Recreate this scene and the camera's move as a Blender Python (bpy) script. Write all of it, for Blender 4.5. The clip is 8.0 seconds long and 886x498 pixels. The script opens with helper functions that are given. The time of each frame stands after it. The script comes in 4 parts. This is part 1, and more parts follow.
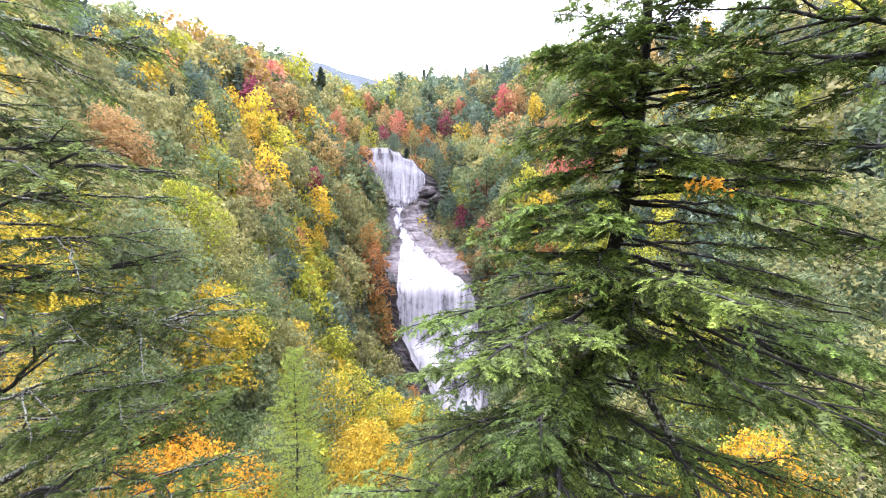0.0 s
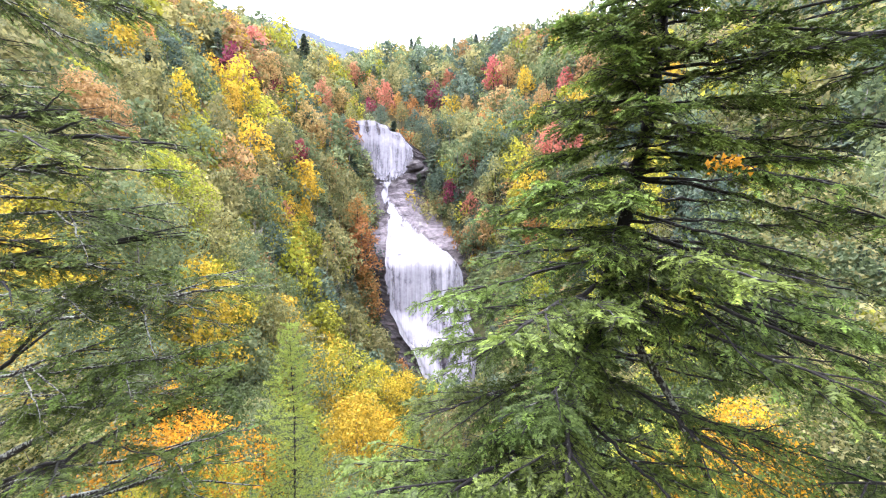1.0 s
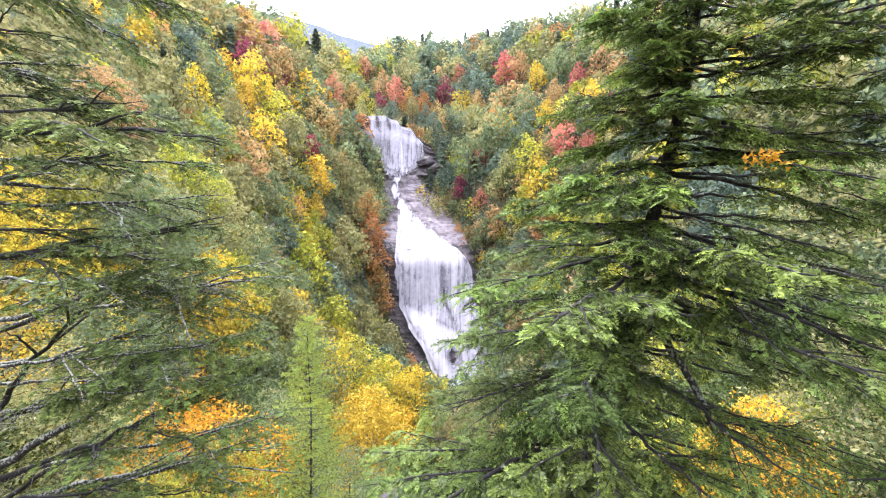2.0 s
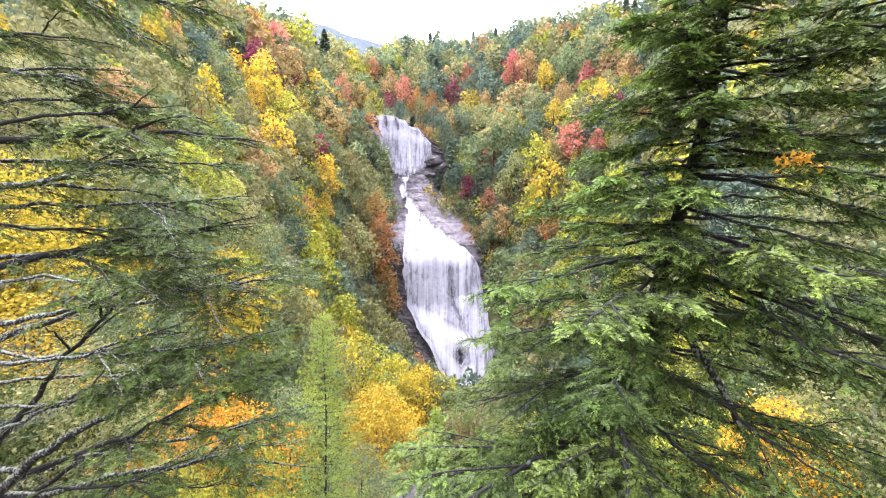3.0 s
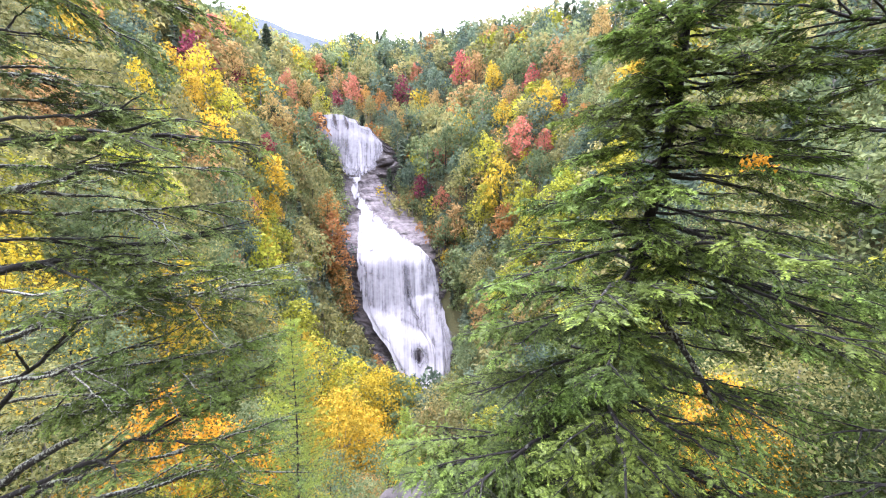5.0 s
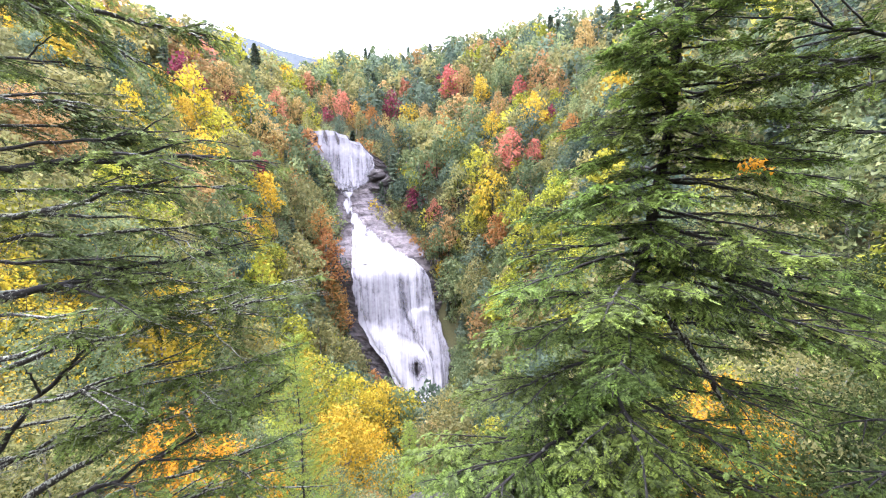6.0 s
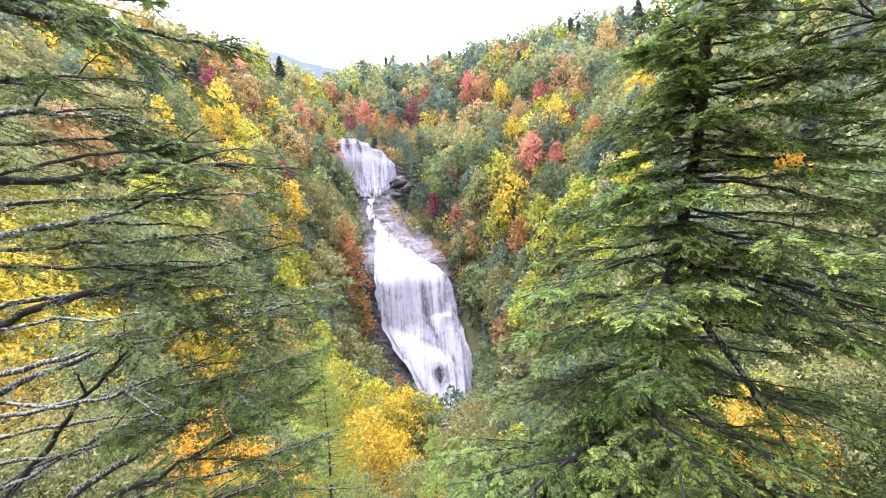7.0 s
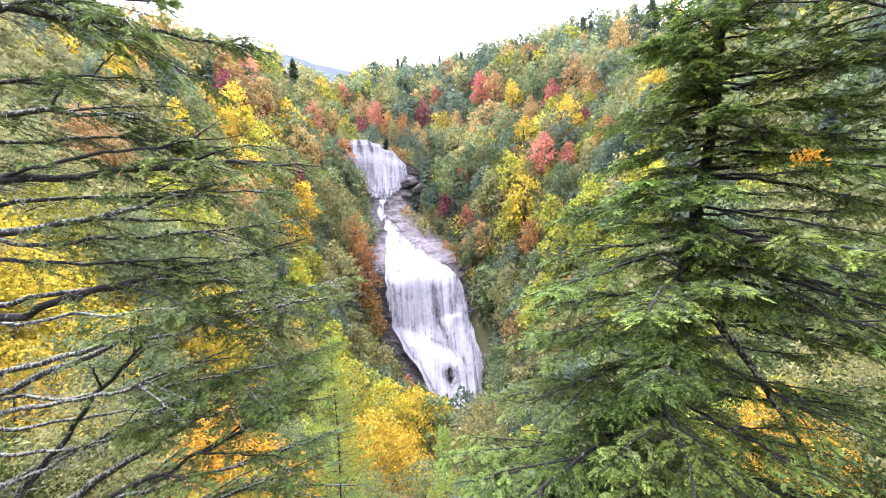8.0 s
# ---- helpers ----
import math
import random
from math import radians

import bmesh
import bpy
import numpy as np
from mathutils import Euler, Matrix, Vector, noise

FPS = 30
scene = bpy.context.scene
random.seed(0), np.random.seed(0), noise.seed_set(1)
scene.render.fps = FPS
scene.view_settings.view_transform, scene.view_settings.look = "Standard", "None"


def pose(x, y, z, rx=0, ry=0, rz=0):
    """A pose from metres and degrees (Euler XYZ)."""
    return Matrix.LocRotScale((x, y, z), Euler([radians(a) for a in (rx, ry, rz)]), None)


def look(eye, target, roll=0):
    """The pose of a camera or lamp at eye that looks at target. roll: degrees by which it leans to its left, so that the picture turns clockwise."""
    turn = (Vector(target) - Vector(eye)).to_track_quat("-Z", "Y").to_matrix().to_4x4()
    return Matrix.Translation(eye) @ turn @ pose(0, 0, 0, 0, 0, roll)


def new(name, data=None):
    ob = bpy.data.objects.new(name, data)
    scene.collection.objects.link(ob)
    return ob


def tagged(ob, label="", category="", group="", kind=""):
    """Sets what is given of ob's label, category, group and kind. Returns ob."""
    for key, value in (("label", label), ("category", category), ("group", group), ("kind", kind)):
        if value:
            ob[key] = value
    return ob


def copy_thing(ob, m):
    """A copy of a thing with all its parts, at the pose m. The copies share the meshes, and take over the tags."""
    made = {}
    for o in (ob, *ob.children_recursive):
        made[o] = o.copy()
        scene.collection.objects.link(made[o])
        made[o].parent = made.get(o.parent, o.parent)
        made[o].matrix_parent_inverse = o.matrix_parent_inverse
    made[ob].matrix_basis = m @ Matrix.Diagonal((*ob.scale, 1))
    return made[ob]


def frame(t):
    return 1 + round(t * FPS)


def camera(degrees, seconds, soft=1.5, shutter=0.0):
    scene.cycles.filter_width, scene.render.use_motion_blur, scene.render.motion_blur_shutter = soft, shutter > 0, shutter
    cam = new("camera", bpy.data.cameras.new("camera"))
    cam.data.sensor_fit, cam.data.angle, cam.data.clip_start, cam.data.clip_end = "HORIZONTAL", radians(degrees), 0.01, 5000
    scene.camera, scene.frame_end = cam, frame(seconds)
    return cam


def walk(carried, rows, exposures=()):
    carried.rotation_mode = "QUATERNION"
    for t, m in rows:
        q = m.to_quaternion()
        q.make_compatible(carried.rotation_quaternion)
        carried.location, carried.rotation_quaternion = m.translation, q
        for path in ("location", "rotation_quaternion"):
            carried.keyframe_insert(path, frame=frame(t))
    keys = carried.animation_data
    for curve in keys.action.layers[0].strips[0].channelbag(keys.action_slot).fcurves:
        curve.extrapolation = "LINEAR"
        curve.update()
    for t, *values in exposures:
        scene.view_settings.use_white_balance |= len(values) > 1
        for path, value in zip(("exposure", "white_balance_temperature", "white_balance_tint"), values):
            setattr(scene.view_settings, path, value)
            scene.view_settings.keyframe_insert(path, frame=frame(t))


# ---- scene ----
cam = camera(94.5, 8.0, soft=1.05)
PATH = [
    (0, (0.486, -0.52, 1.335), (0.477, 1.479, 1.277), -0.1),
    (0.5, (0.259, -0.45, 1.355), (0.28, 1.545, 1.22), 0.4),
    (1, (-0.048, -0.474, 1.355), (0.007, 1.517, 1.176), 0.2),
    (1.5, (-0.282, -0.519, 1.319), (-0.243, 1.47, 1.117), 0.3),
    (2.8, (-0.847, -0.716, 1.294), (-0.865, 1.275, 1.101), 0.8),
    (3, (-0.944, -0.749, 1.322), (-0.964, 1.241, 1.12), 0.7),
    (3.5, (-1.211, -0.876, 1.333), (-1.219, 1.111, 1.112), 1.0),
    (4, (-1.452, -0.912, 1.311), (-1.42, 1.073, 1.072), 1.3),
    (4.5, (-1.706, -0.969, 1.332), (-1.577, 1.013, 1.101), 1.0),
    (4.7, (-1.803, -0.992, 1.349), (-1.627, 0.988, 1.128), 0.7),
    (6, (-2.409, -1.255, 1.328), (-2.163, 0.724, 1.181), -2.1),
    (6.5, (-2.512, -1.293, 1.291), (-2.316, 0.693, 1.159), -2.6),
    (7, (-2.537, -1.298, 1.276), (-2.394, 0.693, 1.16), -2.9),
    (7.5, (-2.507, -1.295, 1.227), (-2.401, 0.7, 1.126), -2.8),
    (8, (-2.473, -1.286, 1.184), (-2.383, 0.709, 1.075), -2.8),
]
walk(cam, [(t, look(eye, target, roll)) for t, eye, target, roll in PATH], exposures=[(0, 2.38, 5920, 20), (1.2, 2.46, 5920, 20), (8, 2.46, 5880, 20)])

# ---- light: bright overcast autumn afternoon ----
world = bpy.data.worlds.new("overcast_sky")
scene.world = world
world.use_nodes = True
wn, wl = world.node_tree.nodes, world.node_tree.links
wn.clear()
sky = wn.new("ShaderNodeTexSky")
sky.sky_type, sky.sun_disc = "NISHITA", False
sky.sun_elevation, sky.sun_rotation = radians(52), radians(-25)
sky.air_density, sky.dust_density = 1.0, 3.0
# an even cloud layer hides most of the blue
cloud = wn.new("ShaderNodeMix")
cloud.data_type = "RGBA"
cloud.inputs[0].default_value = 0.80
cloud.inputs[7].default_value = (9.4, 9.3, 9.5, 1)
wl.new(sky.outputs[0], cloud.inputs[6])
back = wn.new("ShaderNodeBackground")
back.inputs["Strength"].default_value = 0.14
wl.new(cloud.outputs[2], back.inputs["Color"])
wout = wn.new("ShaderNodeOutputWorld")
wl.new(back.outputs[0], wout.inputs[0])

sun_data = bpy.data.lights.new("sun", "SUN")
sun_data.energy, sun_data.angle, sun_data.color = 1.3, radians(18), (1.0, 0.96, 0.90)
sun = new("sun", sun_data)
sun.matrix_world = look((-60, 90, 170), (0, 60, 0))


# ---- materials ----
def material(name):
    m = bpy.data.materials.new(name)
    m.use_nodes = True
    m.node_tree.nodes.clear()
    return m, m.node_tree.nodes, m.node_tree.links


def math_node(n, l, op, a, b):
    k = n.new("ShaderNodeMath")
    k.operation = op
    for i, v in enumerate((a, b)):
        if isinstance(v, (int, float)):
            k.inputs[i].default_value = v
        else:
            l.new(v, k.inputs[i])
    return k.outputs[0]


def remap(n, l, value, lo, hi, a=0.0, b=1.0):
    k = n.new("ShaderNodeMapRange")
    l.new(value, k.inputs[0])
    k.inputs[1].default_value, k.inputs[2].default_value = lo, hi
    k.inputs[3].default_value, k.inputs[4].default_value = a, b
    return k.outputs[0]


def mix_colour(n, l, fac, a, b, blend="MIX"):
    k = n.new("ShaderNodeMix")
    k.data_type, k.blend_type = "RGBA", blend
    for i, v in ((0, fac), (6, a), (7, b)):
        if isinstance(v, float):
            k.inputs[i].default_value = v
        elif isinstance(v, tuple):
            k.inputs[i].default_value = (*v, 1)
        else:
            l.new(v, k.inputs[i])
    return k.outputs[2]


def noise_node(n, l, scale, detail=4.0, vector=None, rough=0.55):
    k = n.new("ShaderNodeTexNoise")
    k.inputs["Scale"].default_value, k.inputs["Detail"].default_value = scale, detail
    k.inputs["Roughness"].default_value = rough
    if vector is not None:
        l.new(vector, k.inputs["Vector"])
    return k.outputs["Fac"]


def leaf_material(name, colour, other, through_light=0.35, spread=0.35, fresh=None, gloss=0.04):
    """Leaves: two hues of one tree mixed leaf by leaf, with light coming through them."""
    m, n, l = material(name)
    geo = n.new("ShaderNodeNewGeometry")
    info = n.new("ShaderNodeObjectInfo")
    patch = noise_node(n, l, 0.22, 3.0, geo.outputs["Position"])
    f = math_node(n, l, "ADD", math_node(n, l, "MULTIPLY", geo.outputs["Random Per Island"], 0.55), remap(n, l, patch, 0.3, 0.7, -0.25, 0.5))
    f = math_node(n, l, "ADD", f, remap(n, l, info.outputs["Random"], 0, 1, -0.18, 0.22))
    tone = n.new("ShaderNodeAttribute")
    tone.attribute_name = "tone"
    f = math_node(n, l, "ADD", f, math_node(n, l, "MULTIPLY", tone.outputs["Fac"], 0.35))
    clampf = n.new("ShaderNodeClamp")
    l.new(f, clampf.inputs[0])
    col = mix_colour(n, l, clampf.outputs[0], colour, other)
    if fresh:
        at = n.new("ShaderNodeAttribute")
        at.attribute_name = "fresh"
        col = mix_colour(n, l, at.outputs["Fac"], col, fresh)
    hsv = n.new("ShaderNodeHueSaturation")
    l.new(col, hsv.inputs["Color"])
    l.new(remap(n, l, info.outputs["Random"], 0, 1, 0.485, 0.515), hsv.inputs["Hue"])
    value = remap(n, l, geo.outputs["Random Per Island"], 0, 1, 1 - spread, 1 + spread)
    l.new(math_node(n, l, "MULTIPLY", value, math_node(n, l, "ADD", math_node(n, l, "MULTIPLY", tone.outputs["Fac"], 0.22), 1.0)), hsv.inputs["Value"])
    dif = n.new("ShaderNodeBsdfDiffuse")
    tra = n.new("ShaderNodeBsdfTranslucent")
    glo = n.new("ShaderNodeBsdfGlossy")
    glo.inputs["Roughness"].default_value = 0.5
    l.new(hsv.outputs[0], dif.inputs["Color"])
    l.new(hsv.outputs[0], tra.inputs["Color"])
    a = n.new("ShaderNodeMixShader")
    a.inputs[0].default_value = through_light
    l.new(dif.outputs[0], a.inputs[1])
    l.new(tra.outputs[0], a.inputs[2])
    b = n.new("ShaderNodeMixShader")
    b.inputs[0].default_value = gloss * 0.35
    l.new(a.outputs[0], b.inputs[1])
    l.new(glo.outputs[0], b.inputs[2])
    out = n.new("ShaderNodeOutputMaterial")
    l.new(b.outputs[0], out.inputs[0])
    return m


def bark_material(name, dark, light, lichen, amount, scale=6.0):
    m, n, l = material(name)
    tc = n.new("ShaderNodeTexCoord")
    mp = n.new("ShaderNodeMapping")
    mp.inputs["Scale"].default_value = (1, 1, 0.25)
    l.new(tc.outputs["Object"], mp.inputs["Vector"])
    grain = noise_node(n, l, scale * 4, 6.0, mp.outputs[0], 0.65)
    spots = noise_node(n, l, scale, 4.0, tc.outputs["Object"], 0.6)
    col = mix_colour(n, l, remap(n, l, grain, 0.35, 0.65), dark, light)
    edge = 0.62 - 0.25 * amount
    # lichen takes the upper sides first
    geo = n.new("ShaderNodeNewGeometry")
    axes = n.new("ShaderNodeSeparateXYZ")
    l.new(geo.outputs["Normal"], axes.inputs[0])
    spots = math_node(n, l, "ADD", spots, math_node(n, l, "MULTIPLY", axes.outputs["Z"], 0.07 * amount / 0.36))
    col = mix_colour(n, l, remap(n, l, spots, edge, edge + 0.06), col, lichen)
    p = n.new("ShaderNodeBsdfPrincipled")
    l.new(col, p.inputs["Base Color"])
    p.inputs["Roughness"].default_value = 0.85
    bp = n.new("ShaderNodeBump")
    bp.inputs["Strength"].default_value, bp.inputs["Distance"].default_value = 0.7, 0.03
    l.new(grain, bp.inputs["Height"])
    l.new(bp.outputs[0], p.inputs["Normal"])
    out = n.new("ShaderNodeOutputMaterial")
    l.new(p.outputs[0], out.inputs[0])
    return m


def rock_material(name, dark, light, stain, wet=0.35, scale=0.25):
    m, n, l = material(name)
    tc = n.new("ShaderNodeTexCoord")
    mp = n.new("ShaderNodeMapping")
    mp.inputs["Scale"].default_value = (1, 1, 2.6)
    l.new(tc.outputs["Object"], mp.inputs["Vector"])
    big = noise_node(n, l, scale, 8.0, mp.outputs[0], 0.62)
    fine = noise_node(n, l, scale * 9, 8.0, tc.outputs["Object"], 0.7)
    mp2 = n.new("ShaderNodeMapping")
    mp2.inputs["Scale"].default_value = (1, 1, 0.15)
    l.new(tc.outputs["Object"], mp2.inputs["Vector"])
    streak = noise_node(n, l, scale * 3, 5.0, mp2.outputs[0])
    crack = n.new("ShaderNodeTexVoronoi")
    crack.feature = "DISTANCE_TO_EDGE"
    crack.inputs["Scale"].default_value = scale * 1.4
    l.new(mp.outputs[0], crack.inputs["Vector"])
    col = mix_colour(n, l, remap(n, l, big, 0.36, 0.64), dark, light)
    col = mix_colour(n, l, remap(n, l, streak, 0.52, 0.66, 0, 0.75), col, stain)
    col = mix_colour(n, l, remap(n, l, fine, 0.3, 0.7, 0.0, 0.45), col, dark)
    col = mix_colour(n, l, remap(n, l, crack.outputs["Distance"], 0.0, 0.035, 0.7, 0.0), col, (0.015, 0.014, 0.014))
    p = n.new("ShaderNodeBsdfPrincipled")
    l.new(col, p.inputs["Base Color"])
    l.new(remap(n, l, streak, 0.4, 0.65, 0.85, 0.85 - wet), p.inputs["Roughness"])
    bp = n.new("ShaderNodeBump")
    bp.inputs["Strength"].default_value, bp.inputs["Distance"].default_value = 0.8, 0.12 / scale * 0.6
    l.new(math_node(n, l, "ADD", big, math_node(n, l, "MULTIPLY", fine, 0.35)), bp.inputs["Height"])
    l.new(bp.outputs[0], p.inputs["Normal"])
    out = n.new("ShaderNodeOutputMaterial")
    l.new(p.outputs[0], out.inputs[0])
    return m


def litter_material():
    m, n, l = material("leaf_litter")
    tc = n.new("ShaderNodeTexCoord")
    big = noise_node(n, l, 0.05, 5.0, tc.outputs["Object"])
    fine = noise_node(n, l, 1.6, 8.0, tc.outputs["Object"], 0.7)
    col = mix_colour(n, l, remap(n, l, big, 0.35, 0.65), (0.040, 0.052, 0.020), (0.062, 0.064, 0.026))
    col = mix_colour(n, l, remap(n, l, fine, 0.35, 0.7), col, (0.10, 0.085, 0.03))
    p = n.new("ShaderNodeBsdfPrincipled")
    l.new(col, p.inputs["Base Color"])
    p.inputs["Roughness"].default_value = 0.95
    bp = n.new("ShaderNodeBump")
    bp.inputs["Distance"].default_value = 0.4
    l.new(fine, bp.inputs["Height"])
    l.new(bp.outputs[0], p.inputs["Normal"])
    out = n.new("ShaderNodeOutputMaterial")
    l.new(p.outputs[0], out.inputs[0])
    return m


def water_material(name):
    """Falling white water: long strands along the flow over a thinner, greyer sheet."""
    m, n, l = material(name)
    uv = n.new("ShaderNodeUVMap")
    uv.uv_map = "flow"

    def streaks(across, along, detail):
        mp = n.new("ShaderNodeMapping")
        mp.inputs["Scale"].default_value = (across, along, 1)
        l.new(uv.outputs[0], mp.inputs["Vector"])
        return noise_node(n, l, 1.0, detail, mp.outputs[0], 0.6)

    fine, broad, foam = streaks(1.5, 0.035, 5.0), streaks(0.32, 0.022, 3.0), streaks(0.7, 0.5, 6.0)
    at = n.new("ShaderNodeAttribute")
    at.attribute_name = "cover"
    body = math_node(n, l, "ADD", math_node(n, l, "MULTIPLY", fine, 0.45), math_node(n, l, "MULTIPLY", broad, 0.55))
    body = math_node(n, l, "ADD", body, math_node(n, l, "MULTIPLY", math_node(n, l, "SUBTRACT", foam, 0.25), 0.34))
    body = math_node(n, l, "ADD", body, math_node(n, l, "SUBTRACT", at.outputs["Fac"], 1.08))
    froth = n.new("ShaderNodeAttribute")
    froth.attribute_name = "froth"
    white = math_node(n, l, "ADD", body, math_node(n, l, "MULTIPLY", froth.outputs["Fac"], 0.20))
    col = mix_colour(n, l, remap(n, l, white, 0.34, 0.80), (0.155, 0.149, 0.176), (0.42, 0.413, 0.438))
    p = n.new("ShaderNodeBsdfPrincipled")
    l.new(col, p.inputs["Base Color"])
    p.inputs["Roughness"].default_value = 0.6
    bp = n.new("ShaderNodeBump")
    bp.inputs["Strength"].default_value, bp.inputs["Distance"].default_value = 0.35, 0.4
    l.new(body, bp.inputs["Height"])
    l.new(bp.outputs[0], p.inputs["Normal"])
    clear = n.new("ShaderNodeBsdfTransparent")
    mx = n.new("ShaderNodeMixShader")
    l.new(remap(n, l, white, 0.20, 0.38), mx.inputs[0])
    l.new(clear.outputs[0], mx.inputs[1])
    l.new(p.outputs[0], mx.inputs[2])
    out = n.new("ShaderNodeOutputMaterial")
    l.new(mx.outputs[0], out.inputs[0])
    return m


LITTER = litter_material()
CLIFF_ROCK = rock_material("wet_gneiss", (0.018, 0.015, 0.016), (0.120, 0.100, 0.105), (0.050, 0.040, 0.041), 0.5)
BOULDER_ROCK = rock_material("weathered_boulder", (0.022, 0.019, 0.020), (0.085, 0.074, 0.080), (0.045, 0.038, 0.040), 0.3, 1.2)
# paler worn rock; sky light on the flatter slabs is also in the colour
SLAB_ROCK = rock_material("worn_slab_rock", (0.060, 0.050, 0.056), (0.210, 0.180, 0.200), (0.110, 0.090, 0.100), 0.5)
WATER = water_material("white_water")
BARK = bark_material("dark_bark", (0.006, 0.005, 0.005), (0.022, 0.019, 0.017), (0.13, 0.14, 0.115), 0.06)
LICHEN_BARK = bark_material("lichen_bark", (0.010, 0.009, 0.008), (0.036, 0.031, 0.028), (0.23, 0.245, 0.195), 0.40, 11.0)
PALE_BARK = bark_material("pale_bark", (0.07, 0.065, 0.06), (0.20, 0.185, 0.17), (0.28, 0.27, 0.25), 0.4, 2.0)
LEAF = {
    # dark, green, olive and orange hold distance haze as extra blue
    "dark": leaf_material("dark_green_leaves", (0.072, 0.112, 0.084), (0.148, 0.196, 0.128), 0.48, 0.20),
    # darker leaves for the near slopes, understory shade put into the colour
    "deep": leaf_material("shade_green_leaves", (0.040, 0.066, 0.020), (0.105, 0.140, 0.040), 0.42, 0.3),
    "green": leaf_material("green_leaves", (0.112, 0.164, 0.082), (0.225, 0.262, 0.112), 0.48, 0.20),
    "olive": leaf_material("olive_leaves", (0.170, 0.182, 0.078), (0.310, 0.288, 0.108), 0.48, 0.20),
    "lime": leaf_material("yellow_green_leaves", (0.240, 0.275, 0.038), (0.400, 0.380, 0.040), 0.42),
    "yellow": leaf_material("yellow_leaves", (0.420, 0.330, 0.040), (0.560, 0.390, 0.035), 0.42),
    "orange": leaf_material("orange_leaves", (0.345, 0.232, 0.096), (0.430, 0.300, 0.120), 0.48, 0.22),
    "gold": leaf_material("golden_leaves", (0.510, 0.290, 0.020), (0.640, 0.370, 0.018), 0.42),
    "rust": leaf_material("rust_leaves", (0.310, 0.160, 0.055), (0.430, 0.240, 0.075), 0.48, 0.22),
    "red": leaf_material("red_leaves", (0.420, 0.140, 0.105), (0.480, 0.225, 0.140), 0.48, 0.22),
    "crimson": leaf_material("crimson_leaves", (0.160, 0.035, 0.055), (0.310, 0.075, 0.095), 0.42),
}
# distance haze is put into these needles' pale bluish colour
PINE = leaf_material("hazed_conifer_needles", (0.085, 0.120, 0.088), (0.150, 0.190, 0.120), 0.45)
SOFT_PINE = leaf_material("young_pine_needles", (0.250, 0.345, 0.075), (0.410, 0.475, 0.095), 0.5, 0.2)
# darker copy of the hemlock needles, the low limbs' shade in its colour
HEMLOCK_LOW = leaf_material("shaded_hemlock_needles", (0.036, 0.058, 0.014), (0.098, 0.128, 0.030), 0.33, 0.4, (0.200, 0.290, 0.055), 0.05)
HEMLOCK = leaf_material("hemlock_needles", (0.046, 0.072, 0.018), (0.120, 0.158, 0.038), 0.40, 0.40, (0.255, 0.365, 0.062), 0.05)
HEMLOCK_DULL = leaf_material("dull_hemlock_needles", (0.050, 0.074, 0.026), (0.125, 0.155, 0.052), 0.35, 0.4, (0.230, 0.320, 0.080), 0.05)


# ---- mesh helpers ----
def mesh_from(name, verts, faces3=None, faces4=None, mats=(), index=None, floats=None, smooth=False):
    """One mesh from arrays of corners, triangles and quads."""
    verts = np.asarray(verts, np.float32)
    f3 = np.zeros((0, 3), np.int32) if faces3 is None else np.asarray(faces3, np.int32)
    f4 = np.zeros((0, 4), np.int32) if faces4 is None else np.asarray(faces4, np.int32)
    me = bpy.data.meshes.new(name)
    me.vertices.add(len(verts))
    me.vertices.foreach_set("co", verts.ravel())
    loops = np.concatenate([f4.ravel(), f3.ravel()]).astype(np.int32)
    me.loops.add(len(loops))
    me.loops.foreach_set("vertex_index", loops)
    me.polygons.add(len(f4) + len(f3))
    starts = np.concatenate([np.arange(len(f4)) * 4, len(f4) * 4 + np.arange(len(f3)) * 3]).astype(np.int32)
    me.polygons.foreach_set("loop_start", starts)
    for mt in mats:
        me.materials.append(mt)
    if index is not None:
        me.polygons.foreach_set("material_index", np.asarray(index, np.int32))
    for key, vals in (floats or {}).items():
        me.attributes.new(key, "FLOAT", "POINT").data.foreach_set("value", np.asarray(vals, np.float32))
    me.polygons.foreach_set("use_smooth", np.full(len(f4) + len(f3), smooth))
    me.update(calc_edges=True)
    return me


def under(name, me, parent, label=""):
    ob = new(name, me)
    ob.parent = parent
    return tagged(ob, label) if label else ob


def unit(v):
    return v / np.maximum(np.linalg.norm(v, axis=-1, keepdims=True), 1e-9)


def tube(points, radii, sides=6):
    """Rings of a tapered stem along points."""
    p = np.asarray(points, float)
    r = np.asarray(radii, float)
    t = unit(np.gradient(p, axis=0))
    ref = np.where(np.abs(t[:, 2:3]) > 0.9, np.array([[1.0, 0, 0]]), np.array([[0, 0, 1.0]]))
    a = unit(np.cross(t, ref))
    b = np.cross(t, a)
    ang = np.linspace(0, 2 * np.pi, sides, endpoint=False)
    ring = p[:, None] + r[:, None, None] * (a[:, None] * np.cos(ang)[None, :, None] + b[:, None] * np.sin(ang)[None, :, None])
    i, j = np.meshgrid(np.arange(len(p) - 1), np.arange(sides), indexing="ij")
    q = np.stack([i * sides + j, i * sides + (j + 1) % sides, (i + 1) * sides + (j + 1) % sides, (i + 1) * sides + j], -1).reshape(-1, 4)
    return ring.reshape(-1, 3), q


def join_parts(parts):
    """Joins pairs of corners and quads."""
    vs, qs, at = [], [], 0
    for v, q in parts:
        vs.append(v)
        qs.append(np.asarray(q) + at)
        at += len(v)
    return np.concatenate(vs), np.concatenate(qs)


